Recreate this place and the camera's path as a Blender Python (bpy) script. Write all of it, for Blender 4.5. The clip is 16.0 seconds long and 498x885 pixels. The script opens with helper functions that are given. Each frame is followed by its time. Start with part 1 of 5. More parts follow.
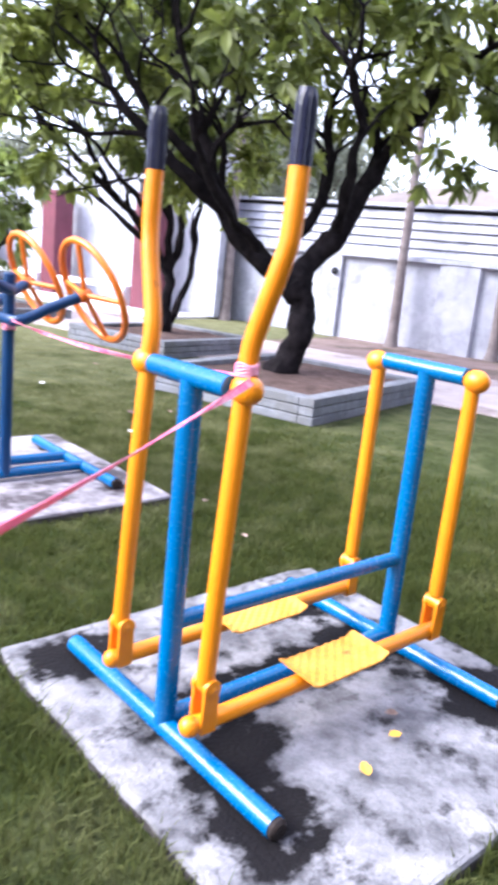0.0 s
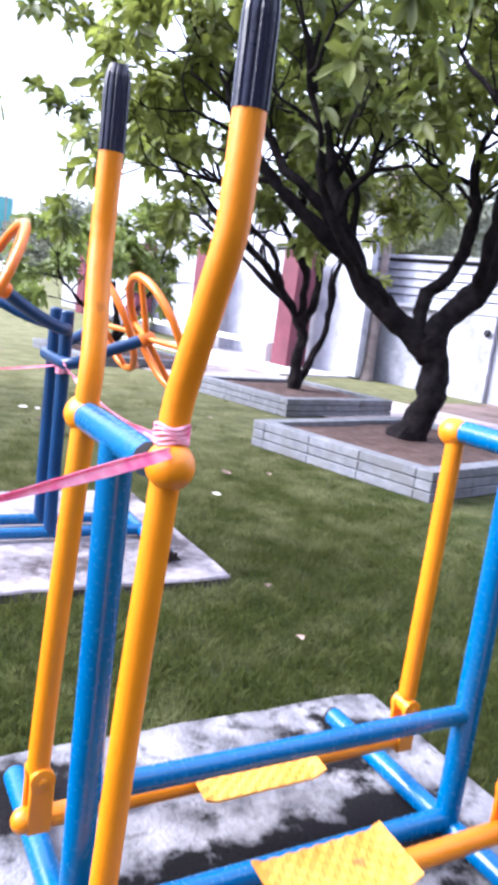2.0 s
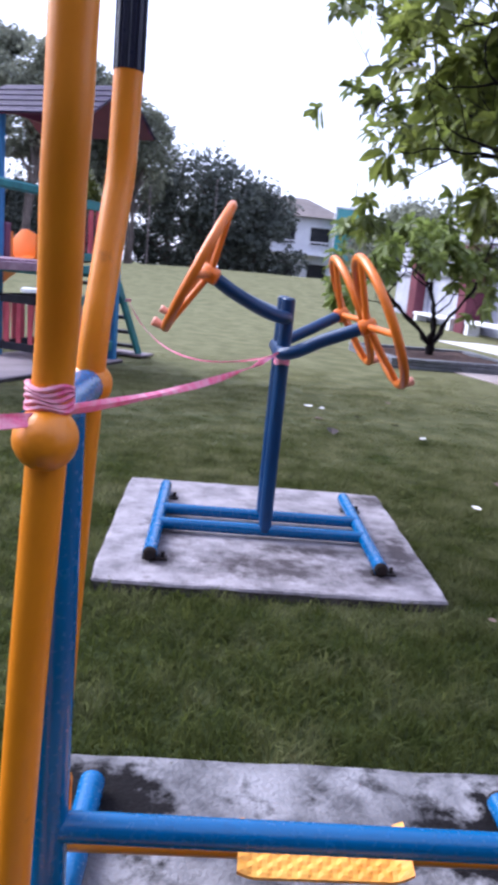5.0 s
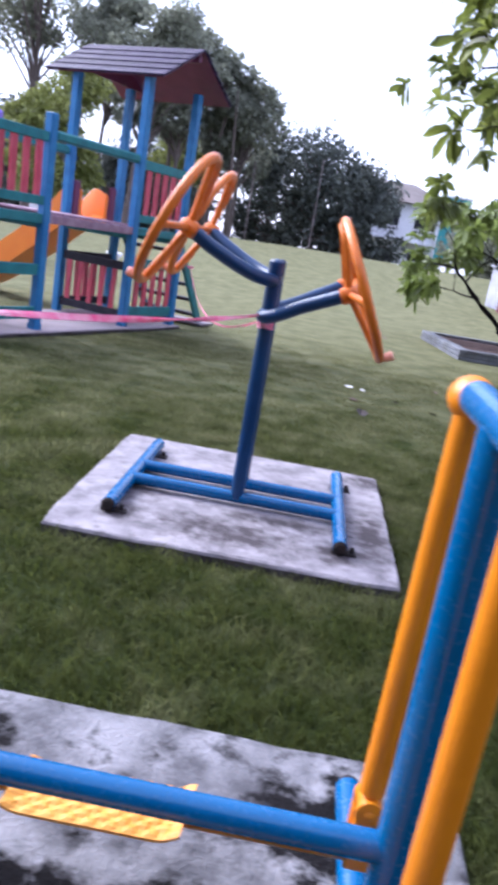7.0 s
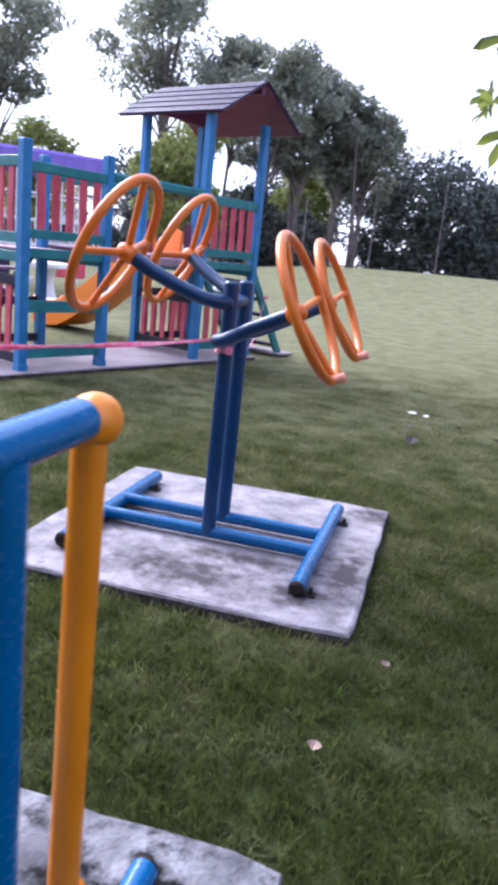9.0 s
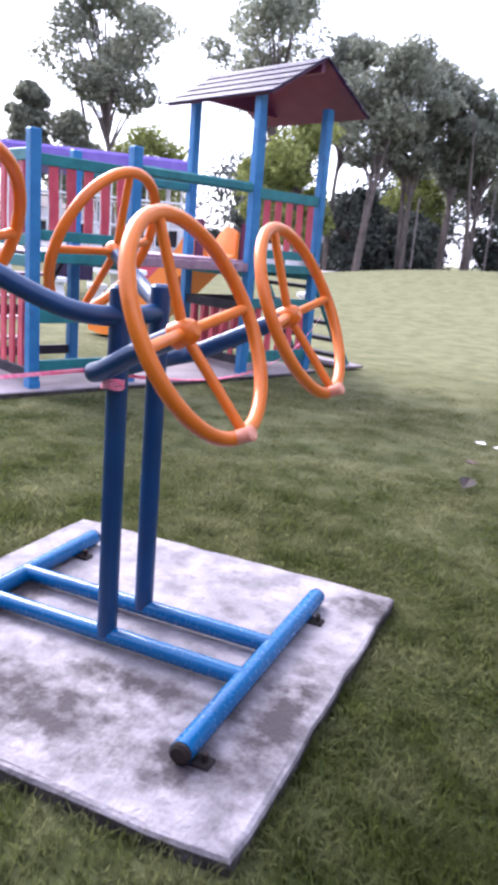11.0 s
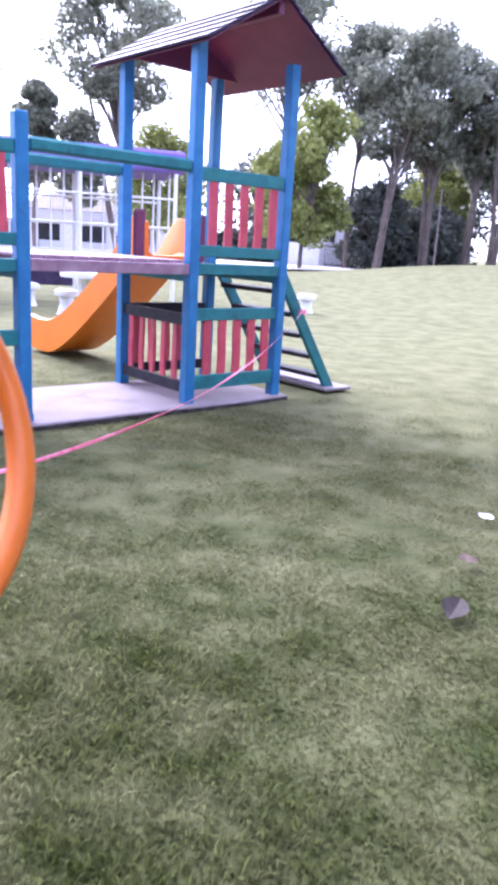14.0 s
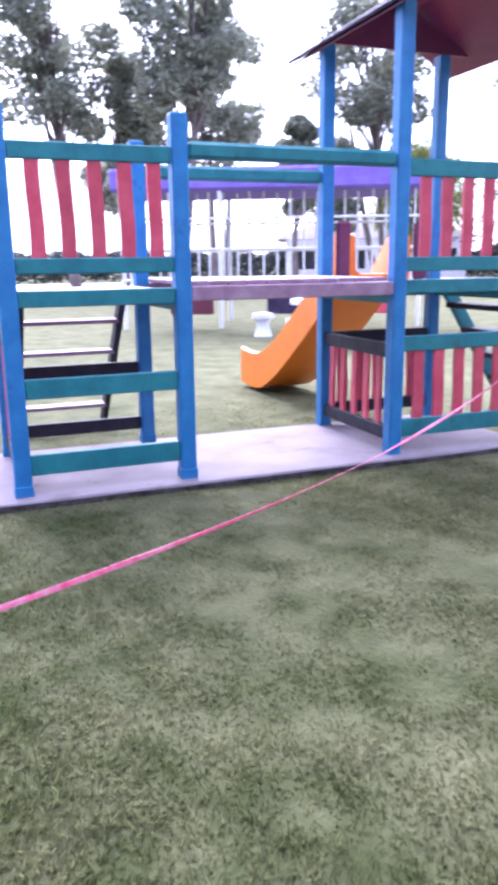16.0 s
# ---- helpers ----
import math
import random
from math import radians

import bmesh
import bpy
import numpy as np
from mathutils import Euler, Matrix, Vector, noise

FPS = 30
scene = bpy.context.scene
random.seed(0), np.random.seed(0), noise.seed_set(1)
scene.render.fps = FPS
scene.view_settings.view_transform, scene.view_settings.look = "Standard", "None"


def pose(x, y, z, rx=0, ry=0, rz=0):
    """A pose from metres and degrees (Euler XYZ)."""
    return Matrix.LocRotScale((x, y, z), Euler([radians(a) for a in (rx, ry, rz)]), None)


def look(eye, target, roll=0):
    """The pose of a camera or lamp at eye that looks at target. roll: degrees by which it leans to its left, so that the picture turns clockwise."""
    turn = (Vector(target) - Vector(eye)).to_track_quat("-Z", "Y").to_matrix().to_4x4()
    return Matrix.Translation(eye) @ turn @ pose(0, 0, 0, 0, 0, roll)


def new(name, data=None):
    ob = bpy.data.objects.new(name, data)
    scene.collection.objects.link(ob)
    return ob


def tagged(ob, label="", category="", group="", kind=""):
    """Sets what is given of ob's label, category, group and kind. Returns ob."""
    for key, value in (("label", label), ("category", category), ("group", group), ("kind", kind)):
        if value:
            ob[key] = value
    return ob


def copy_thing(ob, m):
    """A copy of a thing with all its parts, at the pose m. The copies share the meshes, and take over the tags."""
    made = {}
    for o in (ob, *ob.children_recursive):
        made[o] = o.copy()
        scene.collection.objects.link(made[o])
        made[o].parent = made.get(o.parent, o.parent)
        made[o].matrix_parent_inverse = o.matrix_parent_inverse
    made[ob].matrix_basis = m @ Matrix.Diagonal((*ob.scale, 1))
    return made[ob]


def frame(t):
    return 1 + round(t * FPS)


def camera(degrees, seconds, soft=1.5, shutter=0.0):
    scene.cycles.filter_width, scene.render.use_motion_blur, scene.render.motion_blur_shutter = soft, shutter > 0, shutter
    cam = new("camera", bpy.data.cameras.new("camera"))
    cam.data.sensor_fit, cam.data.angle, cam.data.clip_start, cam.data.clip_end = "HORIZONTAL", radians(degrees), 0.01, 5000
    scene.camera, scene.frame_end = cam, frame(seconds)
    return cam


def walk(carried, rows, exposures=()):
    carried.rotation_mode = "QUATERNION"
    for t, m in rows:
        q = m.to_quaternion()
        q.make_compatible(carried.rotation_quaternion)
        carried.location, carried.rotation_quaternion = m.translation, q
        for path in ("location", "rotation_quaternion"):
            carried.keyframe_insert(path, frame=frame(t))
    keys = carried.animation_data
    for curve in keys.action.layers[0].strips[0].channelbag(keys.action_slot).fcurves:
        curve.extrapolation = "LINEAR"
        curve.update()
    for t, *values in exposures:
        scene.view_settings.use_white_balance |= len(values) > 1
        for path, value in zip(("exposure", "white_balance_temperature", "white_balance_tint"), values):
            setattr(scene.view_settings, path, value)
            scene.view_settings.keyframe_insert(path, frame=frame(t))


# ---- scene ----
cam = camera(36.7, 16.0, soft=4.3, shutter=0.4)
EXPOSURES = [(0.0, 2.22, 5950, 11), (1.5, 2.25, 5900, 11), (2.6, 2.0, 5800, 14), (3.3, 1.45, 5680, 15), (4.0, 0.8, 5650, 15), (4.7, 1.15, 5620, 15), (7.0, 1.45, 5600, 15), (8.2, 1.45, 5620, 16), (10.5, 1.75, 5820, 16), (11.5, 1.92, 6050, 16), (12.0, 2.05, 6030, 17), (12.8, 2.15, 5850, 20), (13.5, 2.25, 5650, 22), (14.5, 2.22, 5450, 24), (16.0, 2.22, 5420, 24)]
PATH = [
    (0, (0.48, 0.367, 1.418), (1.771, 1.819, 0.943), 5.9),
    (0.5, (0.675, 0.463, 1.385), (2.064, 1.819, 0.905), 4.7),
    (1, (0.838, 0.543, 1.382), (2.151, 1.974, 0.904), 3.7),
    (1.5, (1.051, 0.584, 1.397), (2.157, 2.18, 0.92), 6.7),
    (2, (1.206, 0.675, 1.373), (2.17, 2.388, 1.005), 7.4),
    (2.5, (1.37, 0.79, 1.377), (2.171, 2.59, 1.03), 7.4),
    (3, (1.494, 0.772, 1.36), (2.003, 2.671, 0.991), 6.6),
    (3.5, (1.592, 0.737, 1.352), (2.003, 2.663, 1.007), 3.3),
    (4, (1.679, 0.713, 1.334), (2.155, 2.611, 0.919), 3.4),
    (4.5, (1.762, 0.792, 1.315), (2.066, 2.721, 0.881), 5.6),
    (4.7, (1.801, 0.827, 1.325), (2.02, 2.765, 0.884), 5.4),
    (6.8, (2.272, 0.89, 1.292), (2.085, 2.826, 0.823), 8.9),
    (7, (2.372, 0.911, 1.292), (2.267, 2.839, 0.772), 9.6),
    (7.5, (2.534, 0.974, 1.31), (2.517, 2.902, 0.78), 7.7),
    (8, (2.741, 1.003, 1.333), (2.471, 2.914, 0.809), 9.6),
    (8.2, (2.813, 1.014, 1.347), (2.506, 2.927, 0.853), 8.8),
    (10.3, (3.402, 2.008, 1.325), (2.677, 3.804, 0.828), 5.2),
    (10.5, (3.411, 2.143, 1.325), (2.701, 3.965, 0.903), 7.1),
    (11, (3.418, 2.451, 1.353), (2.66, 4.232, 0.851), 4.8),
    (11.5, (3.472, 2.771, 1.358), (2.545, 4.465, 0.835), 4.2),
    (12, (3.482, 3.084, 1.325), (2.643, 4.819, 0.792), 6.5),
    (12.5, (3.43, 3.386, 1.342), (2.63, 5.146, 0.833), 5.5),
    (13, (3.419, 3.723, 1.327), (2.46, 5.419, 0.873), 4.3),
    (13.5, (3.377, 4.059, 1.351), (2.534, 5.821, 0.922), 5.2),
    (14, (3.311, 4.339, 1.368), (2.483, 6.087, 0.859), 3.5),
    (14.5, (3.347, 4.651, 1.371), (2.344, 6.317, 0.903), 2.3),
    (15, (3.308, 4.967, 1.334), (2.306, 6.615, 0.805), 1.0),
    (15.5, (3.12, 5.23, 1.315), (1.93, 6.768, 0.845), -0.3),
    (16, (3.041, 5.566, 1.313), (1.644, 6.92, 0.849), -0.7),
]
walk(cam, [(t, look(eye, target, roll)) for t, eye, target, roll in PATH], EXPOSURES)

# ---- light ----
world = bpy.data.worlds.new("sky")
scene.world = world
world.use_nodes = True
wt = world.node_tree
sky = wt.nodes.new("ShaderNodeTexSky")
sky.sky_type = "NISHITA"
sky.sun_disc = False
SUN_EL, SUN_AZ = 38.0, 300.0
sky.sun_elevation, sky.sun_rotation = radians(SUN_EL), radians(SUN_AZ)
sky.air_density, sky.dust_density, sky.ozone_density = 1.0, 2.0, 1.5
cloud = wt.nodes.new("ShaderNodeMix")  # thin bright overcast over the blue
cloud.data_type = "RGBA"
cloud.inputs[0].default_value = 0.72
cloud.inputs[7].default_value = (5.0, 4.95, 6.0, 1)
wt.links.new(sky.outputs[0], cloud.inputs[6])
wt.links.new(cloud.outputs[2], wt.nodes["Background"].inputs[0])
wt.nodes["Background"].inputs[1].default_value = 0.15
sun = new("sun", bpy.data.lights.new("sun", "SUN"))
sun.data.energy, sun.data.angle, sun.data.color = 2.5, radians(38), (1.0, 0.96, 0.92)
sun_from = Vector((math.sin(radians(SUN_AZ)) * math.cos(radians(SUN_EL)), math.cos(radians(SUN_AZ)) * math.cos(radians(SUN_EL)), math.sin(radians(SUN_EL))))
sun.matrix_world = look(sun_from * 60, (0, 0, 0))


# ---- materials ----
def mat(name, a, b, scale=6.0, rough=0.5, metal=0.0, bump=0.15, fine=60.0, spread=(0.35, 0.65), random_mix=0.0, coat=0.0, stain=None, stain_scale=1.5, stain_at=(0.52, 0.62), bump_dist=0.01, translucent=0.0, island=False, worn=None, blots=(), spec=0.5):
    m = bpy.data.materials.new(name)
    m.use_nodes = True
    t = m.node_tree
    N, L = t.nodes.new, t.links.new
    p = t.nodes["Principled BSDF"]
    co = N("ShaderNodeTexCoord")
    geo = N("ShaderNodeNewGeometry")
    n1 = N("ShaderNodeTexNoise")
    n1.inputs["Scale"].default_value, n1.inputs["Detail"].default_value, n1.inputs["Roughness"].default_value = scale, 6, 0.62
    L(geo.outputs["Position"], n1.inputs["Vector"])
    r = N("ShaderNodeMapRange")
    r.inputs[1].default_value, r.inputs[2].default_value = spread
    L(n1.outputs[0], r.inputs[0])
    mix = N("ShaderNodeMix")
    mix.data_type = "RGBA"
    mix.inputs[6].default_value, mix.inputs[7].default_value = (*a, 1), (*b, 1)
    L(r.outputs[0], mix.inputs[0])
    out = mix.outputs[2]
    n2 = N("ShaderNodeTexNoise")
    n2.inputs["Scale"].default_value, n2.inputs["Detail"].default_value = fine, 4
    L(geo.outputs["Position"], n2.inputs["Vector"])
    if stain:
        n3 = N("ShaderNodeTexNoise")
        n3.inputs["Scale"].default_value, n3.inputs["Detail"].default_value, n3.inputs["Roughness"].default_value = stain_scale, 8, 0.66
        L(geo.outputs["Position"], n3.inputs["Vector"])
        r3 = N("ShaderNodeMapRange")
        r3.inputs[1].default_value, r3.inputs[2].default_value = stain_at
        value = n3.outputs[0]
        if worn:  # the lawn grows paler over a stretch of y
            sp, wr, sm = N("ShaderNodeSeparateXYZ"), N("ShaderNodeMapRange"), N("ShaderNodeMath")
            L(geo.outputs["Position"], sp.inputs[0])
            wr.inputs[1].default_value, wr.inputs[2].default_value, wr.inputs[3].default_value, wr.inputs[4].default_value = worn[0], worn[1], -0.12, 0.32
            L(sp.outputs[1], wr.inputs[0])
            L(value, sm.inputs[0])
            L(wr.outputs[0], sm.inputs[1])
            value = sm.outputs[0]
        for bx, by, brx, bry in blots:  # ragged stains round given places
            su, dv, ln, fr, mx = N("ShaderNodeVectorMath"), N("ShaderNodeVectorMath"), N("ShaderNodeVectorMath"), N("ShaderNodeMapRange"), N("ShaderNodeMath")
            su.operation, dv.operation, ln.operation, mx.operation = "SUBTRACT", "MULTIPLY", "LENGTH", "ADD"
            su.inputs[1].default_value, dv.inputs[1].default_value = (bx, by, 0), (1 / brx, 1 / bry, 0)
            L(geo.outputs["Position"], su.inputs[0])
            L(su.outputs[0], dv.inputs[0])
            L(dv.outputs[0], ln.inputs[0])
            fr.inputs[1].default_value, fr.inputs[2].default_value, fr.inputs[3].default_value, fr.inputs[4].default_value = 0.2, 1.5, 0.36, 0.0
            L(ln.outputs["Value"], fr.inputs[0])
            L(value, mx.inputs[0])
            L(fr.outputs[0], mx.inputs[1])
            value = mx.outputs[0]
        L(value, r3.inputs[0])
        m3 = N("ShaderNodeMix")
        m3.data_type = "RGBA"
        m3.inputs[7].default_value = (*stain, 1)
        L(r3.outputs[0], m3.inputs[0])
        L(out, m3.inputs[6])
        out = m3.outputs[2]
    if random_mix:
        hsv = N("ShaderNodeHueSaturation")
        rr = N("ShaderNodeMapRange")
        rr.inputs[3].default_value, rr.inputs[4].default_value = 1 - random_mix, 1 + random_mix
        if island:
            L(geo.outputs["Random Per Island"], rr.inputs[0])
        else:
            oi = N("ShaderNodeObjectInfo")
            L(oi.outputs["Random"], rr.inputs[0])
        L(rr.outputs[0], hsv.inputs["Value"])
        L(out, hsv.inputs["Color"])
        out = hsv.outputs[0]
    L(out, p.inputs["Base Color"])
    rg = N("ShaderNodeMapRange")
    rg.inputs[3].default_value, rg.inputs[4].default_value = max(0.05, rough - 0.1), min(1, rough + 0.12)
    L(n2.outputs[0], rg.inputs[0])
    L(rg.outputs[0], p.inputs["Roughness"])
    p.inputs["Metallic"].default_value = metal
    p.inputs["Specular IOR Level"].default_value = spec
    p.inputs["Coat Weight"].default_value = coat
    if translucent:
        tr = N("ShaderNodeBsdfTranslucent")
        L(out, tr.inputs[0])
        ms = N("ShaderNodeMixShader")
        ms.inputs[0].default_value = translucent
        L(p.outputs[0], ms.inputs[1])
        L(tr.outputs[0], ms.inputs[2])
        L(ms.outputs[0], t.nodes["Material Output"].inputs[0])
    if bump:
        ad = N("ShaderNodeMath")
        L(n1.outputs[0], ad.inputs[0])
        L(n2.outputs[0], ad.inputs[1])
        bu = N("ShaderNodeBump")
        bu.inputs["Strength"].default_value, bu.inputs["Distance"].default_value = bump, bump_dist
        L(ad.outputs[0], bu.inputs["Height"])
        L(bu.outputs[0], p.inputs["Normal"])
    return m


BLUE = mat("blue_enamel", (0.0, 0.088, 0.25), (0.0, 0.108, 0.30), 5, 0.24, 0, 0.06, 90, coat=0.0, stain=(0.004, 0.072, 0.21), stain_scale=9, stain_at=(0.62, 0.72))
NAVY = mat("dark_blue_enamel", (0.0, 0.028, 0.100), (0.0, 0.040, 0.135), 5, 0.34, 0, 0.08, 90, coat=0.0, stain=(0.01, 0.03, 0.12), stain_scale=9, stain_at=(0.62, 0.72))
YELLOW = mat("yellow_orange_enamel", (0.66, 0.198, 0.001), (0.76, 0.243, 0.003), 4, 0.36, 0, 0.08, 80, coat=0.0, stain=(0.5, 0.15, 0.01), stain_scale=11, stain_at=(0.66, 0.76))
ORANGE = mat("wheel_orange_enamel", (0.60, 0.135, 0.008), (0.72, 0.18, 0.012), 4, 0.34, 0, 0.08, 80, coat=0.0, stain=(0.55, 0.13, 0.02), stain_scale=9, stain_at=(0.62, 0.75))
PLATE = mat("worn_yellow_tread", (0.68, 0.26, 0.02), (0.78, 0.36, 0.05), 14, 0.5, 0, 0.2, 120, stain=(0.22, 0.07, 0.02), stain_scale=12, stain_at=(0.63, 0.7))
GRIP = mat("black_blue_rubber", (0.005, 0.006, 0.022), (0.009, 0.010, 0.034), 20, 0.3, 0, 0.1, 150, spec=0.4)
KNOB = mat("faded_pink_plastic", (0.75, 0.3, 0.2), (0.8, 0.38, 0.28), 20, 0.5, 0, 0.1, 120)
RUST = mat("black_steel", (0.012, 0.011, 0.012), (0.03, 0.02, 0.018), 30, 0.7, 0, 0.4, 150, spec=0.2)
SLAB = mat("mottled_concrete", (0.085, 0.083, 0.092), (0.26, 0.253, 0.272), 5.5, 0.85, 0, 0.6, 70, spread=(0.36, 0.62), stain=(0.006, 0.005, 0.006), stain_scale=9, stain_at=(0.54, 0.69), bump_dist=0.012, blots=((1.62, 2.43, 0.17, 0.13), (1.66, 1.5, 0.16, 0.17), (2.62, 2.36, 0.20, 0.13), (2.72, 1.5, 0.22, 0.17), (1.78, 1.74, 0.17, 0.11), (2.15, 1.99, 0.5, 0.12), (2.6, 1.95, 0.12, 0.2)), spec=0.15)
SLAB_PALE = mat("pale_concrete", (0.17, 0.155, 0.172), (0.345, 0.315, 0.34), 7, 0.85, 0, 0.6, 70, spread=(0.34, 0.62), stain=(0.06, 0.05, 0.056), stain_scale=13, stain_at=(0.54, 0.86), bump_dist=0.012, blots=((2.68, 3.93, 0.09, 0.10), (1.68, 3.96, 0.08, 0.07), (2.85, 5.1, 0.13, 0.13), (2.2, 3.95, 0.38, 0.16), (2.82, 4.25, 0.1, 0.34), (2.4, 4.2, 0.3, 0.06), (1.7, 4.4, 0.1, 0.3)), spec=0.25)
SLAB_PINK = mat("pinkish_smooth_concrete", (0.225, 0.19, 0.215), (0.30, 0.255, 0.285), 2.5, 0.85, 0, 0.4, 70, stain=(0.15, 0.125, 0.145), stain_scale=4, stain_at=(0.56, 0.8), bump_dist=0.008, spec=0.2)
# slab sides: soil, and the edge's shade put into the colour
SLAB_EDGE = mat("shaded_soiled_concrete", (0.035, 0.03, 0.03), (0.10, 0.09, 0.09), 12, 0.95, 0, 0.8, 60, bump_dist=0.015, spec=0.1)
SOIL = mat("dry_soil", (0.075, 0.05, 0.045), (0.15, 0.10, 0.09), 8, 0.95, 0, 0.9, 60, bump_dist=0.03, spec=0.1)
EARTH = mat("reddish_bare_earth", (0.16, 0.115, 0.105), (0.25, 0.185, 0.17), 2.2, 0.95, 0, 0.7, 40, stain=(0.1, 0.08, 0.06), stain_scale=0.8, bump_dist=0.02, spec=0.15)
PATHM = mat("pinkish_path_concrete", (0.40, 0.33, 0.32), (0.5, 0.43, 0.42), 2.5, 0.9, 0, 0.3, 50, stain=(0.26, 0.2, 0.19), stain_scale=0.9)
PAVE = mat("pale_paving", (0.55, 0.52, 0.53), (0.66, 0.63, 0.64), 1.2, 0.85, 0, 0.2, 40)
STONE = mat("grey_kerb_stone", (0.15, 0.155, 0.18), (0.22, 0.225, 0.25), 9, 0.85, 0, 0.4, 80, random_mix=0.12, stain=(0.16, 0.16, 0.17), stain_scale=3, spec=0.2)
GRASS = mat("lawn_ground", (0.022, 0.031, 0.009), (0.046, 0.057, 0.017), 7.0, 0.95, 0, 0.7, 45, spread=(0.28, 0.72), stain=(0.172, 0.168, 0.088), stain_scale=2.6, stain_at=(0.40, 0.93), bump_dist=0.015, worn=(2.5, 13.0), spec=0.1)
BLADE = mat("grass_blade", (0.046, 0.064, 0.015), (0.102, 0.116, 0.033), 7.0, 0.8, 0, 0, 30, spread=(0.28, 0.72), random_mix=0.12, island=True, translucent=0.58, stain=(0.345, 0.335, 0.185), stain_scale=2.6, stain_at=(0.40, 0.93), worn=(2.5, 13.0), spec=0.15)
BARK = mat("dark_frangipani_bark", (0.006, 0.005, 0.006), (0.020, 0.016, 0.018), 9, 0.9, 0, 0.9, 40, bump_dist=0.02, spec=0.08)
BARK_PALE = mat("grey_bark", (0.16, 0.13, 0.13), (0.26, 0.22, 0.22), 5, 0.9, 0, 0.8, 40, bump_dist=0.02, spec=0.2)
BARK_FAR = mat("brown_grey_bark", (0.09, 0.075, 0.07), (0.16, 0.13, 0.12), 2, 0.9, 0, 0.6, 20, spec=0.15)
LEAF = mat("frangipani_leaf", (0.095, 0.125, 0.03), (0.23, 0.26, 0.055), 0.9, 0.45, 0, 0.05, 40, random_mix=0.45, island=True, translucent=0.5)
LEAF_LIGHT = mat("young_frangipani_leaf", (0.14, 0.185, 0.04), (0.215, 0.265, 0.075), 1.4, 0.45, 0, 0.05, 40, random_mix=0.35, island=True, translucent=0.42)
# the next two are paler and greyer: distance haze put into the leaf colour
LEAF_FAR = mat("hazed_far_leaf", (0.165, 0.178, 0.14), (0.28, 0.292, 0.215), 0.25, 0.7, 0, 0, 10, random_mix=0.35, island=True, translucent=0.5, spec=0.2)
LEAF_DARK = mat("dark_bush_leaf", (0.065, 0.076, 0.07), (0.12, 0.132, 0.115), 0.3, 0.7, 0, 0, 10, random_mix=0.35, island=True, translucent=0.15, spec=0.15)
LEAF_PALE = mat("yellow_green_leaf", (0.17, 0.195, 0.05), (0.27, 0.29, 0.09), 0.3, 0.7, 0, 0, 10, random_mix=0.3, island=True, translucent=0.35)
WALL = mat("weathered_white_wall", (0.34, 0.345, 0.41), (0.47, 0.475, 0.55), 1.9, 0.85, 0, 0.3, 30, stain=(0.15, 0.155, 0.19), stain_scale=1.6, stain_at=(0.5, 0.78))
BLOCKER = mat("dark_blocker", (0.05, 0.052, 0.05), (0.09, 0.09, 0.085), 0.8, 0.9, 0, 0.3, 20, spec=0.1)
WHITE = mat("white_paint", (0.70, 0.70, 0.74), (0.78, 0.78, 0.82), 3, 0.6, 0, 0.1, 50)
MAROON = mat("maroon_paint", (0.10, 0.018, 0.035), (0.14, 0.028, 0.05), 2, 0.5, 0, 0.1, 40)
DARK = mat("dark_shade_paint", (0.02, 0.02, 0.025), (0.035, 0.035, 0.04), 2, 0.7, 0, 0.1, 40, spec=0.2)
ROOFM = mat("brown_roof_tile", (0.12, 0.10, 0.095), (0.18, 0.15, 0.14), 1, 0.8, 0, 0.3, 20)
WOOD_BLUE = mat("blue_painted_wood", (0.015, 0.15, 0.38), (0.03, 0.21, 0.47), 7, 0.5, 0, 0.25, 60, stain=(0.02, 0.08, 0.22), stain_scale=5, stain_at=(0.62, 0.74))
WOOD_TEAL = mat("teal_painted_wood", (0.008, 0.14, 0.17), (0.02, 0.21, 0.23), 7, 0.5, 0, 0.25, 60, stain=(0.02, 0.07, 0.08), stain_scale=5, stain_at=(0.6, 0.74))
WOOD_RED = mat("pink_red_painted_wood", (0.50, 0.05, 0.09), (0.62, 0.09, 0.13), 7, 0.5, 0, 0.25, 60, random_mix=0.12)
WOOD_PURPLE = mat("purple_painted_wood", (0.034, 0.024, 0.055), (0.058, 0.042, 0.085), 6, 0.5, 0, 0.25, 60, random_mix=0.15, spec=0.12)
WOOD_PLUM = mat("plum_painted_board", (0.12, 0.022, 0.07), (0.155, 0.032, 0.09), 6, 0.5, 0, 0.2, 60)
WOOD_LILAC = mat("faded_mauve_deck", (0.27, 0.15, 0.22), (0.40, 0.27, 0.34), 8, 0.6, 0, 0.3, 60)
WOOD_DARK = mat("dark_wood", (0.02, 0.02, 0.03), (0.04, 0.035, 0.05), 8, 0.6, 0, 0.3, 60, spec=0.2)
SLIDE = mat("orange_slide_plastic", (0.78, 0.18, 0.003), (0.84, 0.22, 0.006), 3, 0.35, 0, 0.05, 60)
TAPE = mat("pink_plastic_tape", (0.85, 0.10, 0.28), (0.9, 0.22, 0.40), 22, 0.4, 0, 0.3, 120, stain=(0.9, 0.5, 0.6), stain_scale=22, stain_at=(0.4, 0.7), translucent=0.2)
CANVAS = mat("violet_canvas", (0.16, 0.10, 0.42), (0.22, 0.15, 0.5), 3, 0.8, 0, 0.2, 60)
TEALGLASS = mat("teal_glass_panel", (0.05, 0.25, 0.27), (0.07, 0.3, 0.32), 2, 0.2, 0, 0.0, 60)
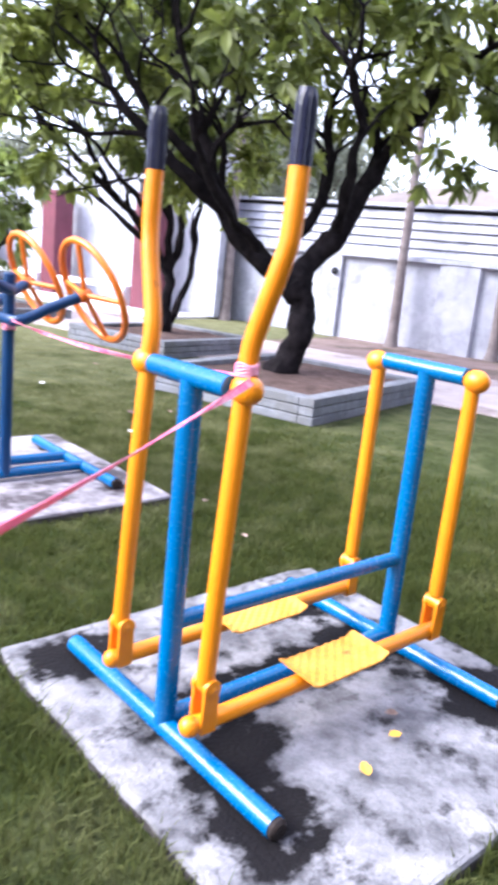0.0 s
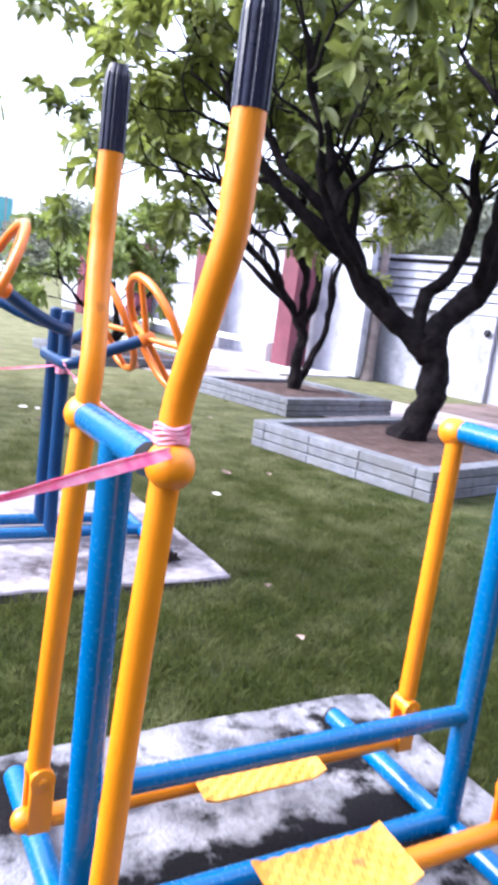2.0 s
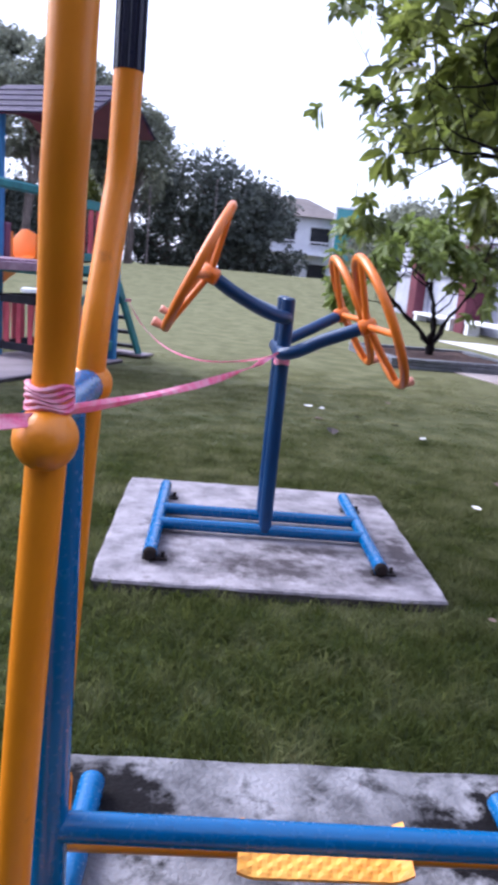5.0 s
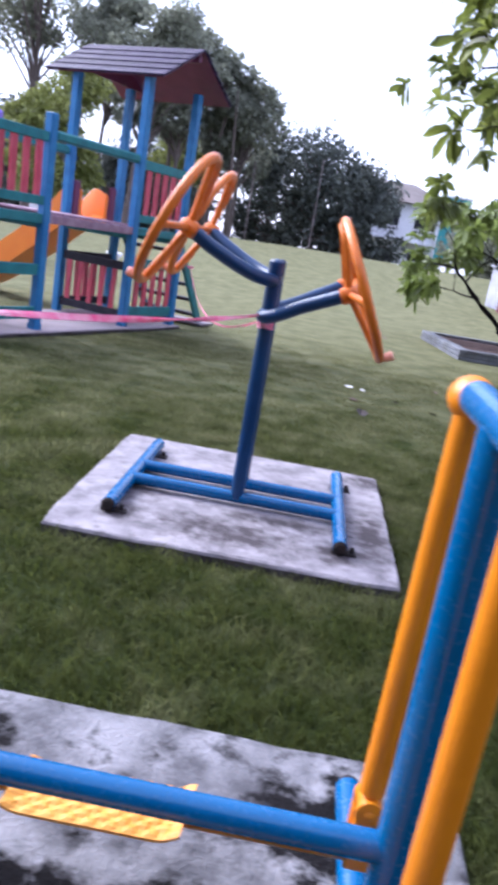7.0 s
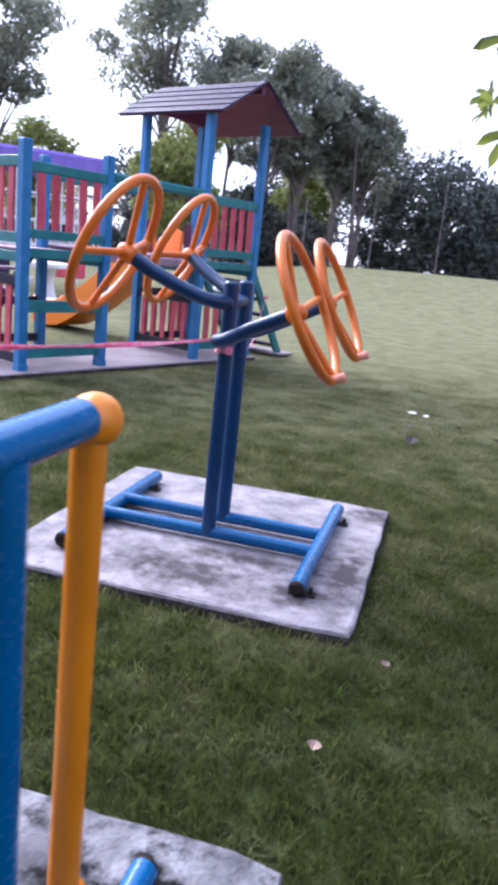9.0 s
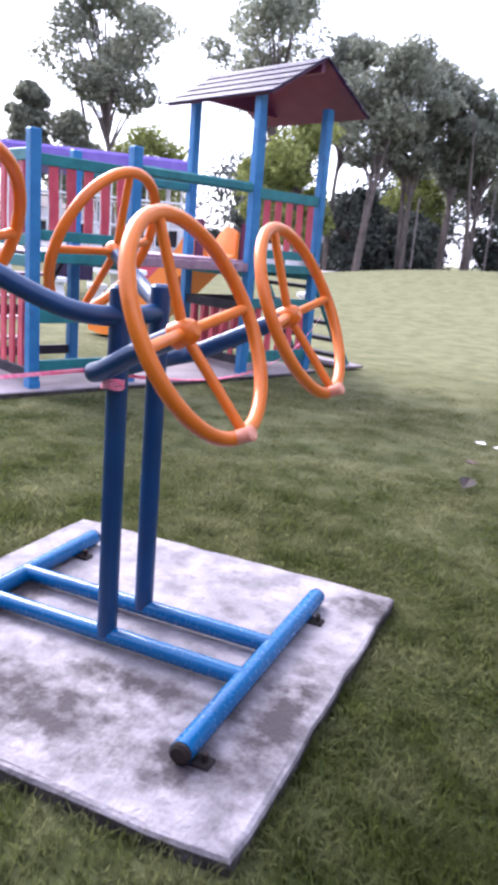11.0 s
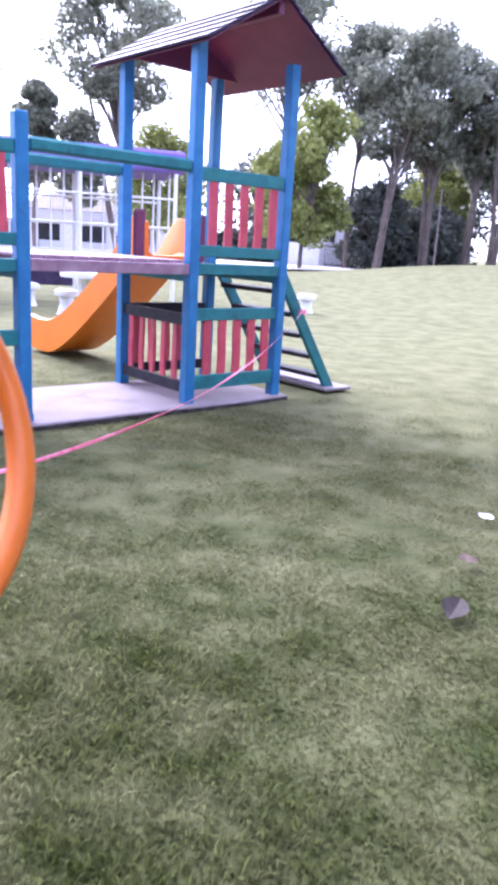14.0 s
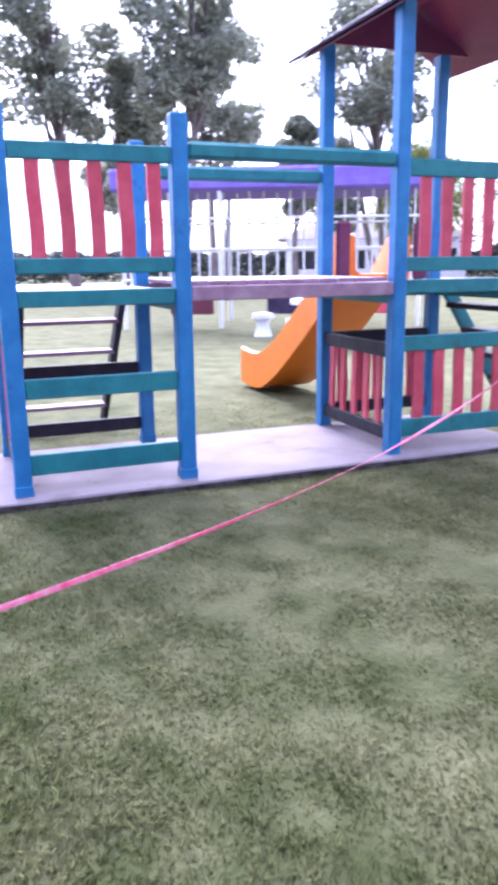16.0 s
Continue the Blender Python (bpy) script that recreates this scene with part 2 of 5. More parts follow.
DRY = mat("dry_leaf", (0.10, 0.06, 0.045), (0.27, 0.19, 0.16), 20, 0.8, 0, 0.1, 60, random_mix=0.4)
DRY_DARK = mat("dark_dry_leaf", (0.02, 0.014, 0.014), (0.06, 0.042, 0.04), 20, 0.8, 0, 0.1, 60)
PETAL = mat("white_petal", (0.75, 0.72, 0.70), (0.82, 0.8, 0.78), 20, 0.7, 0, 0.1, 60)
FALLEN_YELLOW = mat("yellow_fallen_leaf", (0.6, 0.3, 0.03), (0.7, 0.4, 0.05), 20, 0.7, 0, 0.1, 60)


# ---- builders ----
def link_mesh(name, bm, material, smooth=False):
    me = bpy.data.meshes.new(name)
    bm.to_mesh(me)
    bm.free()
    me.materials.append(material)
    if smooth:
        for f in me.polygons:
            f.use_smooth = True
        me.set_sharp_from_angle(angle=radians(40))
    return new(name, me)


def part(name, bm, material, parent, label="", smooth=False):
    ob = link_mesh(name, bm, material, smooth)
    ob.parent = parent
    if label:
        ob["label"] = label
    return ob


def thing(name, at, label, category, group="", kind="", turn=0.0):
    ob = new(name)
    ob.empty_display_size = 0.1
    ob.matrix_world = pose(*at, 0, 0, turn)
    return tagged(ob, label, category, group, kind)


def arrays(name, verts, faces, material, parent=None):
    me = bpy.data.meshes.new(name)
    me.from_pydata(verts, [], faces)
    me.materials.append(material)
    ob = new(name, me)
    ob.parent = parent
    return ob


def box(size, at=(0, 0, 0), rot=None, bevel=0.004, bm=None):
    own = bmesh.new()
    bmesh.ops.create_cube(own, size=1)
    bmesh.ops.scale(own, vec=size, verts=own.verts)
    if bevel:
        bmesh.ops.bevel(own, geom=own.edges[:], offset=bevel, segments=1, affect="EDGES")
    m = Matrix.Translation(at) @ (rot.to_4x4() if rot else Matrix.Identity(4))
    bmesh.ops.transform(own, matrix=m, verts=own.verts)
    if bm is None:
        return own
    add(bm, own)
    return bm


def add(bm, other):
    me = bpy.data.meshes.new("scratch")
    other.to_mesh(me)
    other.free()
    bm.from_mesh(me)
    bpy.data.meshes.remove(me)
    return bm


def smooth_line(pts, n=6):
    """A Catmull-Rom line through the points."""
    p = [Vector(q) for q in pts]
    p = [2 * p[0] - p[1]] + p + [2 * p[-1] - p[-2]]
    out = []
    for i in range(1, len(p) - 2):
        for k in range(n):
            t = k / n
            a, b, c, d = p[i - 1], p[i], p[i + 1], p[i + 2]
            out.append(0.5 * (2 * b + (c - a) * t + (2 * a - 5 * b + 4 * c - d) * t * t + (3 * b - a - 3 * c + d) * t * t * t))
    return out + [p[-2]]


def tube(pts, radius, segs=16, bm=None, closed=False, dome=0.25):
    """A round bar along a line; radius may be a list. The ends are slightly domed."""
    bm = bm or bmesh.new()
    pts = [Vector(p) for p in pts]
    rad = list(radius) if isinstance(radius, (list, tuple)) else [radius] * len(pts)
    if not closed and dome:
        a, b = (pts[0] - pts[1]).normalized(), (pts[-1] - pts[-2]).normalized()
        pts = [pts[0] + a * rad[0] * dome] + pts + [pts[-1] + b * rad[-1] * dome]
        rad = [rad[0] * 0.7] + rad + [rad[-1] * 0.7]
    n = len(pts)
    rings, up = [], None
    for i in range(n):
        if closed:
            d = (pts[(i + 1) % n] - pts[i - 1]).normalized()
        else:
            d = (pts[min(i + 1, n - 1)] - pts[max(i - 1, 0)]).normalized()
        if up is None:
            up = d.orthogonal().normalized()
        up = (up - d * up.dot(d)).normalized()
        side = d.cross(up)
        rings.append([bm.verts.new(pts[i] + rad[i] * (math.cos(2 * math.pi * k / segs) * up + math.sin(2 * math.pi * k / segs) * side)) for k in range(segs)])
    for i in range(n if closed else n - 1):
        a, b = rings[i], rings[(i + 1) % n]
        for k in range(segs):
            bm.faces.new((a[k], a[(k + 1) % segs], b[(k + 1) % segs], b[k]))
    if not closed:
        bm.faces.new(rings[0][::-1])
        bm.faces.new(rings[-1])
    return bm


def ball(r, at, bm=None, squash=(1, 1, 1)):
    own = bmesh.new()
    bmesh.ops.create_uvsphere(own, u_segments=20, v_segments=12, radius=r)
    bmesh.ops.scale(own, vec=squash, verts=own.verts)
    bmesh.ops.translate(own, vec=at, verts=own.verts)
    return add(bm, own) if bm else own


# ---- ground ----
def lawn_height(x, y):
    return 1.25 * math.exp(-(((x - 6) / (20 if x > 6 else 15)) ** 4 + ((y - 42) / 13) ** 2))


def build_ground():
    xs = sorted({-400, -200, -110, 400, 200, 110} | set(range(-80, 81, 4)) | set(range(-12, 20, 1)))
    ys = sorted({-400, -150, -60, 500, 250, 150} | set(range(-32, 110, 4)) | set(range(-4, 20, 1)))
    verts = [(x, y, lawn_height(x, y) + 0.012 * noise.noise((x * 0.7, y * 0.7, 0)) * (abs(x) < 30)) for y in ys for x in xs]
    w = len(xs)
    faces = [(j * w + i, j * w + i + 1, (j + 1) * w + i + 1, (j + 1) * w + i) for j in range(len(ys) - 1) for i in range(w - 1)]
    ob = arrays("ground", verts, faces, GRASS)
    for f in ob.data.polygons:
        f.use_smooth = True
    tagged(ob, "mown green lawn with worn yellowish patches", "lawn", kind="structure")


def grass_patch(name, x0, x1, y0, y1, per_m2, height, holes, seed, fade, flop=0.2, wide=1.0):
    rng = np.random.default_rng(seed)
    n = int((x1 - x0) * (y1 - y0) * per_m2)
    x, y = rng.uniform(x0, x1, n), rng.uniform(y0, y1, n)
    edge = np.minimum(np.minimum(x - x0, x1 - x), np.minimum(y - y0 + fade, y1 - y))
    keep = rng.random(n) < np.clip(edge / fade, 0, 1)
    for hx0, hx1, hy0, hy1 in holes:
        keep &= ~((x > hx0) & (x < hx1) & (y > hy0) & (y < hy1))
    x, y = x[keep], y[keep]
    n = len(x)
    table = rng.random((64, 64))

    def tufts(step):  # smooth random heights on a grid of the given step
        gx, gy = x / step, y / step
        ix, iy = np.floor(gx).astype(int), np.floor(gy).astype(int)
        fx, fy = gx - ix, gy - iy
        fx, fy = fx * fx * (3 - 2 * fx), fy * fy * (3 - 2 * fy)
        t00, t10, t01, t11 = table[ix % 64, iy % 64], table[(ix + 1) % 64, iy % 64], table[ix % 64, (iy + 1) % 64], table[(ix + 1) % 64, (iy + 1) % 64]
        return (t00 * (1 - fx) + t10 * fx) * (1 - fy) + (t01 * (1 - fx) + t11 * fx) * fy

    clump = 0.25 + 0.30 * np.clip((4.5 - y) / 3, -0.6, 0.8) + 0.42 * tufts(0.13) + 0.35 * tufts(0.47)
    h = height * rng.uniform(0.5, 1.25, n) * np.clip(clump, 0.15, 2)
    a = rng.uniform(0, 2 * np.pi, n)
    lean = rng.uniform(flop, 1.0 + 2 * flop, n) * h
    b = rng.uniform(0, 2 * np.pi, n)
    w = rng.uniform(0.002, 0.0042, n) * wide
    base = np.stack([x, y, np.full(n, -0.004)], 1)
    side = np.stack([np.cos(a) * w, np.sin(a) * w, np.zeros(n)], 1)
    mid = base + np.stack([np.cos(b) * lean * 0.35, np.sin(b) * lean * 0.35, h * 0.6], 1)
    tip = base + np.stack([np.cos(b) * lean, np.sin(b) * lean, h], 1)
    v = np.stack([base - side, base + side, mid + side * 0.8, mid - side * 0.8, tip], 1).reshape(-1, 3)
    k = np.arange(n)[:, None] * 5
    loops = np.concatenate([k, k + 1, k + 2, k + 3, k + 3, k + 2, k + 4], 1).reshape(-1)
    me = bpy.data.meshes.new(name)
    me.vertices.add(len(v))
    me.vertices.foreach_set("co", v.reshape(-1))
    me.loops.add(len(loops))
    me.loops.foreach_set("vertex_index", loops)
    me.polygons.add(2 * n)
    start = np.stack([np.arange(n) * 7, np.arange(n) * 7 + 4], 1).reshape(-1)
    me.polygons.foreach_set("loop_start", start)
    me.update(calc_edges=True)
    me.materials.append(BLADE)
    tagged(new(name, me), "short green grass blades covering the lawn", "grass", kind="stuff")


def slab(name, x0, x1, y0, y1, z, material, label, turn=0.0):
    """A cast concrete slab with worn edges and corners."""
    cx, cy = (x0 + x1) / 2, (y0 + y1) / 2
    bm = bmesh.new()
    w, d = x1 - x0, y1 - y0
    n = 14
    rng = random.Random(name)
    edge = []
    for s in range(4):
        for k in range(n):
            t = k / n
            p = [(-w / 2 + w * t, -d / 2), (w / 2, -d / 2 + d * t), (w / 2 - w * t, d / 2), (-w / 2, d / 2 - d * t)][s]
            j = 0.006 + (0.012 if k == 0 else 0)
            edge.append((p[0] - math.copysign(abs(rng.gauss(0, j)), p[0]), p[1] - math.copysign(abs(rng.gauss(0, j)), p[1])))
    rings = []
    for zz, inset in ((-0.05, 0.0), (z - 0.014, 0.0), (z - 0.003, 0.005), (z, 0.016)):
        rings.append([bm.verts.new((x * (1 - inset / (w / 2)), y * (1 - inset / (d / 2)), zz + (rng.gauss(0, 0.0012) if zz > 0 else 0))) for x, y in edge])
    m = len(edge)
    for a, b in zip(rings, rings[1:]):
        for k in range(m):
            bm.faces.new((a[k], a[(k + 1) % m], b[(k + 1) % m], b[k]))
    bm.faces.new(rings[-1])
    bm.normal_update()
    ob = link_mesh(name, bm, material)
    # side faces get the dark material that paints in their shade and soil
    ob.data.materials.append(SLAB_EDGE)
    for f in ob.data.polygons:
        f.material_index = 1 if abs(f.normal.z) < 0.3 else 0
    ob.matrix_world = pose(cx, cy, 0, 0, 0, turn)
    return tagged(ob, label, "concrete slab", kind="structure")


# ---- air walker ----
def build_walker():
    gx, gy, z0 = 2.15, 1.93, 0.04
    w = thing("air_walker", (gx, gy, z0), "blue and yellow steel air walker exercise machine with two pedals", "exercise machine", "park exercise machines")
    P = lambda x, y, z: (x - gx, y - gy, z - z0)
    xf, xr, yn, yf, zb = 1.652, 2.651, 1.732, 2.132, 1.108
    for x in (xf - 0.012, xr + 0.008):
        leg = part("foot_bar", tube([P(x, 1.43, 0.076), P(x, 2.46, 0.076)], 0.031, 20, dome=0), BLUE, w, smooth=True)
        for y in (1.424, 2.466):
            part("end_cap", tube([P(x, y - 0.006, 0.076), P(x, y + 0.006, 0.076)], 0.0285, 16), RUST, leg, "black plastic end cap", True)
    for x in (xf - 0.01, xr):
        part("upright", tube([P(x, 1.92, 0.08), P(x, 1.92, zb - 0.01)], 0.032, 20, dome=0), BLUE, w, smooth=True)
        part("cross_bar", tube([P(x, yn + 0.03, zb), P(x, yf - 0.03, zb)], 0.0295, 20, dome=0), BLUE, w, smooth=True)
    part("lower_rail", tube([P(xf, 1.92, 0.10), P(xr, 1.92, 0.10)], 0.029, 20, dome=0), BLUE, w, smooth=True)
    part("upper_rail", tube([P(xf, 1.92, 0.405), P(xr, 1.92, 0.405)], 0.025, 20, dome=0), BLUE, w, smooth=True)
    for side, y in ((-1, yn), (1, yf)):
        for rear, x in ((False, xf - side * 0.009), (True, xr)):
            if rear:
                line = [P(x, y, zb - 0.008), P(x - 0.008, y, 0.34)]
            else:
                o = side * 0.078
                line = smooth_line([P(x - 0.035, y, 0.32), P(x - 0.02, y, 0.7), P(x, y, 1.095), P(x + 0.006, y + o * 0.02, 1.2), P(x + 0.012, y + o * 0.25, 1.275), P(x + 0.02, y + o * 0.72, 1.39), P(x + 0.026, y + o * 0.95, 1.46), P(x + 0.028, y + o, 1.53), P(x + 0.03, y + o, 1.626)], 5)
            arm = part("swing_arm", tube(line, 0.0248, 18, dome=0), YELLOW, w, smooth=True)
            part("ball_joint", ball(0.041, P(x, y + side * 0.01, zb - (0.008 if rear else 0)), squash=(0.95, 1.12, 0.95)), YELLOW, arm, smooth=True)
            if not rear:
                o = side * 0.078
                g = bmesh.new()
                segs, n = 48, 8
                rings = []
                for k in range(n + 1):
                    zz = 1.626 + 0.162 * k / n
                    r0 = 0.0262 * (1 if k < n - 1 else (0.93 if k == n - 1 else 0.7))
                    ring = []
                    for q in range(segs):
                        a = 2 * math.pi * q / segs
                        r = r0 - (0.0025 if q % 4 == 0 and k < n else 0)
                        ring.append(g.verts.new(P(x + 0.03 + r * math.cos(a), y + o + r * math.sin(a), zz)))
                    rings.append(ring)
                for a, b in zip(rings, rings[1:]):
                    for q in range(segs):
                        g.faces.new((a[q], a[(q + 1) % segs], b[(q + 1) % segs], b[q]))
                g.faces.new(rings[-1])
                part("grip", g, GRIP, arm, "ribbed dark rubber hand grip")
            # fork joint between arm and pedal bar
            bx = x - (0.008 if rear else 0.03)
            f = bmesh.new()
            for s in (-1, 1):
                box((0.054, 0.013, 0.135), P(bx, y + s * 0.0235, 0.245), bevel=0.004, bm=f)
                tube([P(bx, y + s * 0.017, 0.308), P(bx, y + s * 0.031, 0.308)], 0.0275, 18, f, dome=0.1)
            tube([P(bx, y - 0.026, 0.312), P(bx, y + 0.026, 0.312)], 0.024, 16, f)
            box((0.05, 0.05, 0.03), P(bx, y, 0.185), bevel=0.008, bm=f)
            fork = part("fork_joint", f, YELLOW, w, smooth=True)
            part("bolt", ball(0.011, P(bx, y - 0.031, 0.308), squash=(1, 0.6, 1)), YELLOW, fork, smooth=True)
        bar = part("pedal_bar", tube([P(xf - 0.06, y, 0.198), P(xr + 0.0, y, 0.206)], 0.0255, 18, dome=0.6), YELLOW, w, smooth=True)
        part("end_ball", ball(0.029, P(xf - 0.066, y, 0.199)), YELLOW, bar, smooth=True)
        # tread plate
        b = bmesh.new()
        cx, cy, L, W, nx, ny = 2.143, y + (0.0 if side < 0 else -0.043), 0.335, 0.165 if side < 0 else 0.14, 35, 17
        grid = []
        for i in range(nx + 1):
            row = []
            for j in range(ny + 1):
                u, v = i / nx, j / ny
                lift = 0.018 * max(0, (u - 0.86) / 0.14) ** 2 + 0.012 * max(0, (0.12 - u) / 0.12) ** 2
                bumpy = 0.0036 if (i % 4 in (1, 2) and j % 4 in (1, 2)) or (i % 4 in (3, 0) and j % 4 in (3, 0) and 0 < i < nx and 0 < j < ny) else 0
                row.append(b.verts.new(P(cx - L / 2 + L * u + 0.01 * (v - 0.5), cy - W / 2 + W * v, 0.230 + 0.004 * u + lift + bumpy)))
            grid.append(row)
        for i in range(nx):
            for j in range(ny):
                b.faces.new((grid[i][j], grid[i + 1][j], grid[i + 1][j + 1], grid[i][j + 1]))
        ext = bmesh.ops.extrude_face_region(b, geom=b.faces[:])
        bmesh.ops.translate(b, vec=(0, 0, -0.006), verts=[v for v in ext["geom"] if isinstance(v, bmesh.types.BMVert)])
        bmesh.ops.recalc_face_normals(b, faces=b.faces[:])
        part("tread_plate", b, PLATE, w, "yellow chequered tread plate with rusty edges")


# ---- wheel trainer ----
def build_wheel_trainer():
    gx, gy, z0 = 2.16, 4.43, 0.05
    w = thing("shoulder_wheel_trainer", (gx, gy, z0), "blue steel shoulder trainer with four orange hand wheels", "exercise machine", "park exercise machines")
    P = lambda x, y, z: Vector((x - gx, y - gy, z - z0))
    for x in (1.645, 2.668):
        leg = part("foot_bar", tube([P(x, 3.94, 0.086), P(x, 4.99, 0.086)], 0.033, 20, dome=0), BLUE, w, smooth=True)
        for y in (3.936, 4.995):
            part("end_cap", tube([P(x, y - 0.006, 0.086), P(x, y + 0.006, 0.086)], 0.031, 16), RUST, leg, "black plastic end cap", True)
        for y in (3.97, 4.86):
            b = box((0.11, 0.05, 0.012), P(x + 0.02, y, 0.056), bevel=0.003)
            tube([P(x + 0.055, y, 0.056), P(x + 0.055, y, 0.085)], 0.009, 8, b)
            part("anchor_plate", b, RUST, w, "rusty black anchor plate with bolt")
    for y in (4.33, 4.555):
        part("base_rail", tube([P(1.645, y, 0.092), P(2.668, y, 0.092)], 0.029, 20, dome=0), BLUE, w, smooth=True)
        part("post", tube([P(2.17, y, 0.09), P(2.175, y, 1.208)], 0.0325, 20, dome=0.3), NAVY, w, smooth=True)
    tilt = radians(25)
    hubs = {"right": [(2.508, 4.115, 1.132), (2.508, 4.838, 1.140)], "left": [(1.812, 4.06, 1.292), (1.782, 4.88, 1.296)]}
    near, far = hubs["right"]
    line = [P(*near)] + smooth_line([P(2.32, 4.17, 1.045), P(2.22, 4.19, 0.99), P(2.165, 4.225, 0.972), P(2.155, 4.31, 0.97), P(2.155, 4.55, 0.97), P(2.165, 4.68, 0.972), P(2.22, 4.735, 0.99), P(2.33, 4.77, 1.045)], 4) + [P(*far)]
    part("wheel_bracket", tube(line, 0.0295, 18), NAVY, w, smooth=True)
    near, far = hubs["left"]
    line = [P(*near)] + smooth_line([P(1.90, 4.10, 1.235), P(2.01, 4.155, 1.178), P(2.105, 4.21, 1.14), P(2.17, 4.31, 1.128), P(2.17, 4.55, 1.128), P(2.105, 4.67, 1.14), P(2.0, 4.75, 1.178), P(1.88, 4.82, 1.238)], 4) + [P(*far)]
    part("wheel_bracket", tube(line, 0.0295, 18), NAVY, w, smooth=True)
    for s, key in ((1, "right"), (-1, "left")):
        n = Vector((s * math.cos(tilt), 0, math.sin(tilt)))
        down = Vector((s * math.sin(tilt), 0, -math.cos(tilt)))
        across = n.cross(down)
        for k, h in enumerate(hubs[key]):
            c = P(*h) + n * 0.055
            back = c - n * 0.055
            R = 0.290 if s > 0 and k == 0 else 0.285
            ring = [c + R * (math.cos(a) * down + math.sin(a) * across) for a in [2 * math.pi * q / 56 for q in range(56)]]
            wheel = part("hand_wheel", tube(ring, 0.0195, 14, closed=True), ORANGE, w, smooth=True)
            turn0 = 0.12 if s > 0 else -0.1
            for q in range(4):
                a = turn0 + q * math.pi / 2
                d = math.cos(a) * down + math.sin(a) * across
                part("spoke", tube([back, c + d * R], 0.0145, 12, dome=0), ORANGE, wheel, smooth=True)
            part("hub", tube([back - n * 0.03, back + n * 0.014, back + n * 0.034], [0.036, 0.036, 0.026], 18), ORANGE, wheel, smooth=True)
            d = math.cos(turn0 - 0.22 * s) * down + math.sin(turn0 - 0.22 * s) * across
            part("hand_knob", tube([c + d * R + n * 0.012, c + d * R + n * 0.055], [0.017, 0.021], 14), KNOB, wheel, "faded pink plastic knob", True)


# ---- tape ----
def tape_run(a, b, sag, label, twist=11.0, width=0.0085):
    """A strip of twisted plastic tape hanging between two points."""
    a, b = Vector(a), Vector(b)
    bm = bmesh.new()
    n = 60
    d = (b - a).normalized()
    side = d.cross((0, 0, 1)).normalized()
    prev = None
    for k in range(n + 1):
        t = k / n
        p = a.lerp(b, t) - Vector((0, 0, sag * 4 * t * (1 - t)))
        ang = twist * t + 0.7 * math.sin(9 * t)
        wv = (side * math.cos(ang) * 0.7 + Vector((0, 0, 1)) * (0.75 + 0.25 * math.sin(ang * 1.7))) * width
        off = side * 0.004 * math.sin(13 * t)
        q = [bm.verts.new(p + wv), bm.verts.new(p + off + wv * 0.2 + side * 0.003), bm.verts.new(p - wv)]
        if prev:
            bm.faces.new((prev[0], prev[1], q[1], q[0]))
            bm.faces.new((prev[1], prev[2], q[2], q[1]))
        prev = q
    ob = link_mesh("barrier_tape", bm, TAPE)
    so = ob.modifiers.new("thick", "SOLIDIFY")
    so.thickness = 0.0015
    return tagged(ob, label, "tape", "barrier tapes")


def tape_knot(at, r):
    bm = bmesh.new()
    for k, dz in enumerate((-0.013, -0.007, 0.0, 0.006, 0.012)):
        tube([Vector(at) + Vector((r * math.cos(a), r * math.sin(a), dz + 0.003 * math.sin(3 * a + k))) for a in [2 * math.pi * q / 20 for q in range(20)]], 0.0036, 6, bm, closed=True)
    ob = link_mesh("tape_knot", bm, TAPE, True)
    return tagged(ob, "pink plastic tape knotted round a steel tube", "tape", "barrier tapes")


# ---- play tower ----
TU = Vector((0.3912, 0.9203, 0)).normalized()
TN = Vector((0.9203, -0.3912, 0)).normalized()
TO = Vector((-0.774, 7.485, 0.05))


def plank(u0, u1, n0, n1, z0, z1, bevel=0.006):
    return box((abs(u1 - u0), abs(n1 - n0), abs(z1 - z0)), ((u0 + u1) / 2, (n0 + n1) / 2, (z0 + z1) / 2 - 0.05), bevel=bevel)


def picket(u, z0, z1, axis, at, width=0.084, wave=0.0045):
    """A wavy upright board; axis 0: along u at depth 'at'; axis 1: along n at u 'at'."""
    bm = bmesh.new()
    n = 10
    rows = []
    for k in range(n + 1):
        t = k / n
        s = wave * math.sin(2 * math.pi * t * 0.9)
        z = z0 + (z1 - z0) * t - 0.05
        q = []
        for du, dn in ((-width / 2, -0.011), (width / 2, -0.011), (width / 2, 0.011), (-width / 2, 0.011)):
            q.append(bm.verts.new((u + s + du, at + dn, z) if axis == 0 else (at + dn, u + s + du, z)))
        rows.append(q)
    for a, b in zip(rows, rows[1:]):
        for k in range(4):
            bm.faces.new((a[k], a[(k + 1) % 4], b[(k + 1) % 4], b[k]))
    bm.faces.new(rows[0][::-1])
    bm.faces.new(rows[-1])
    return bm


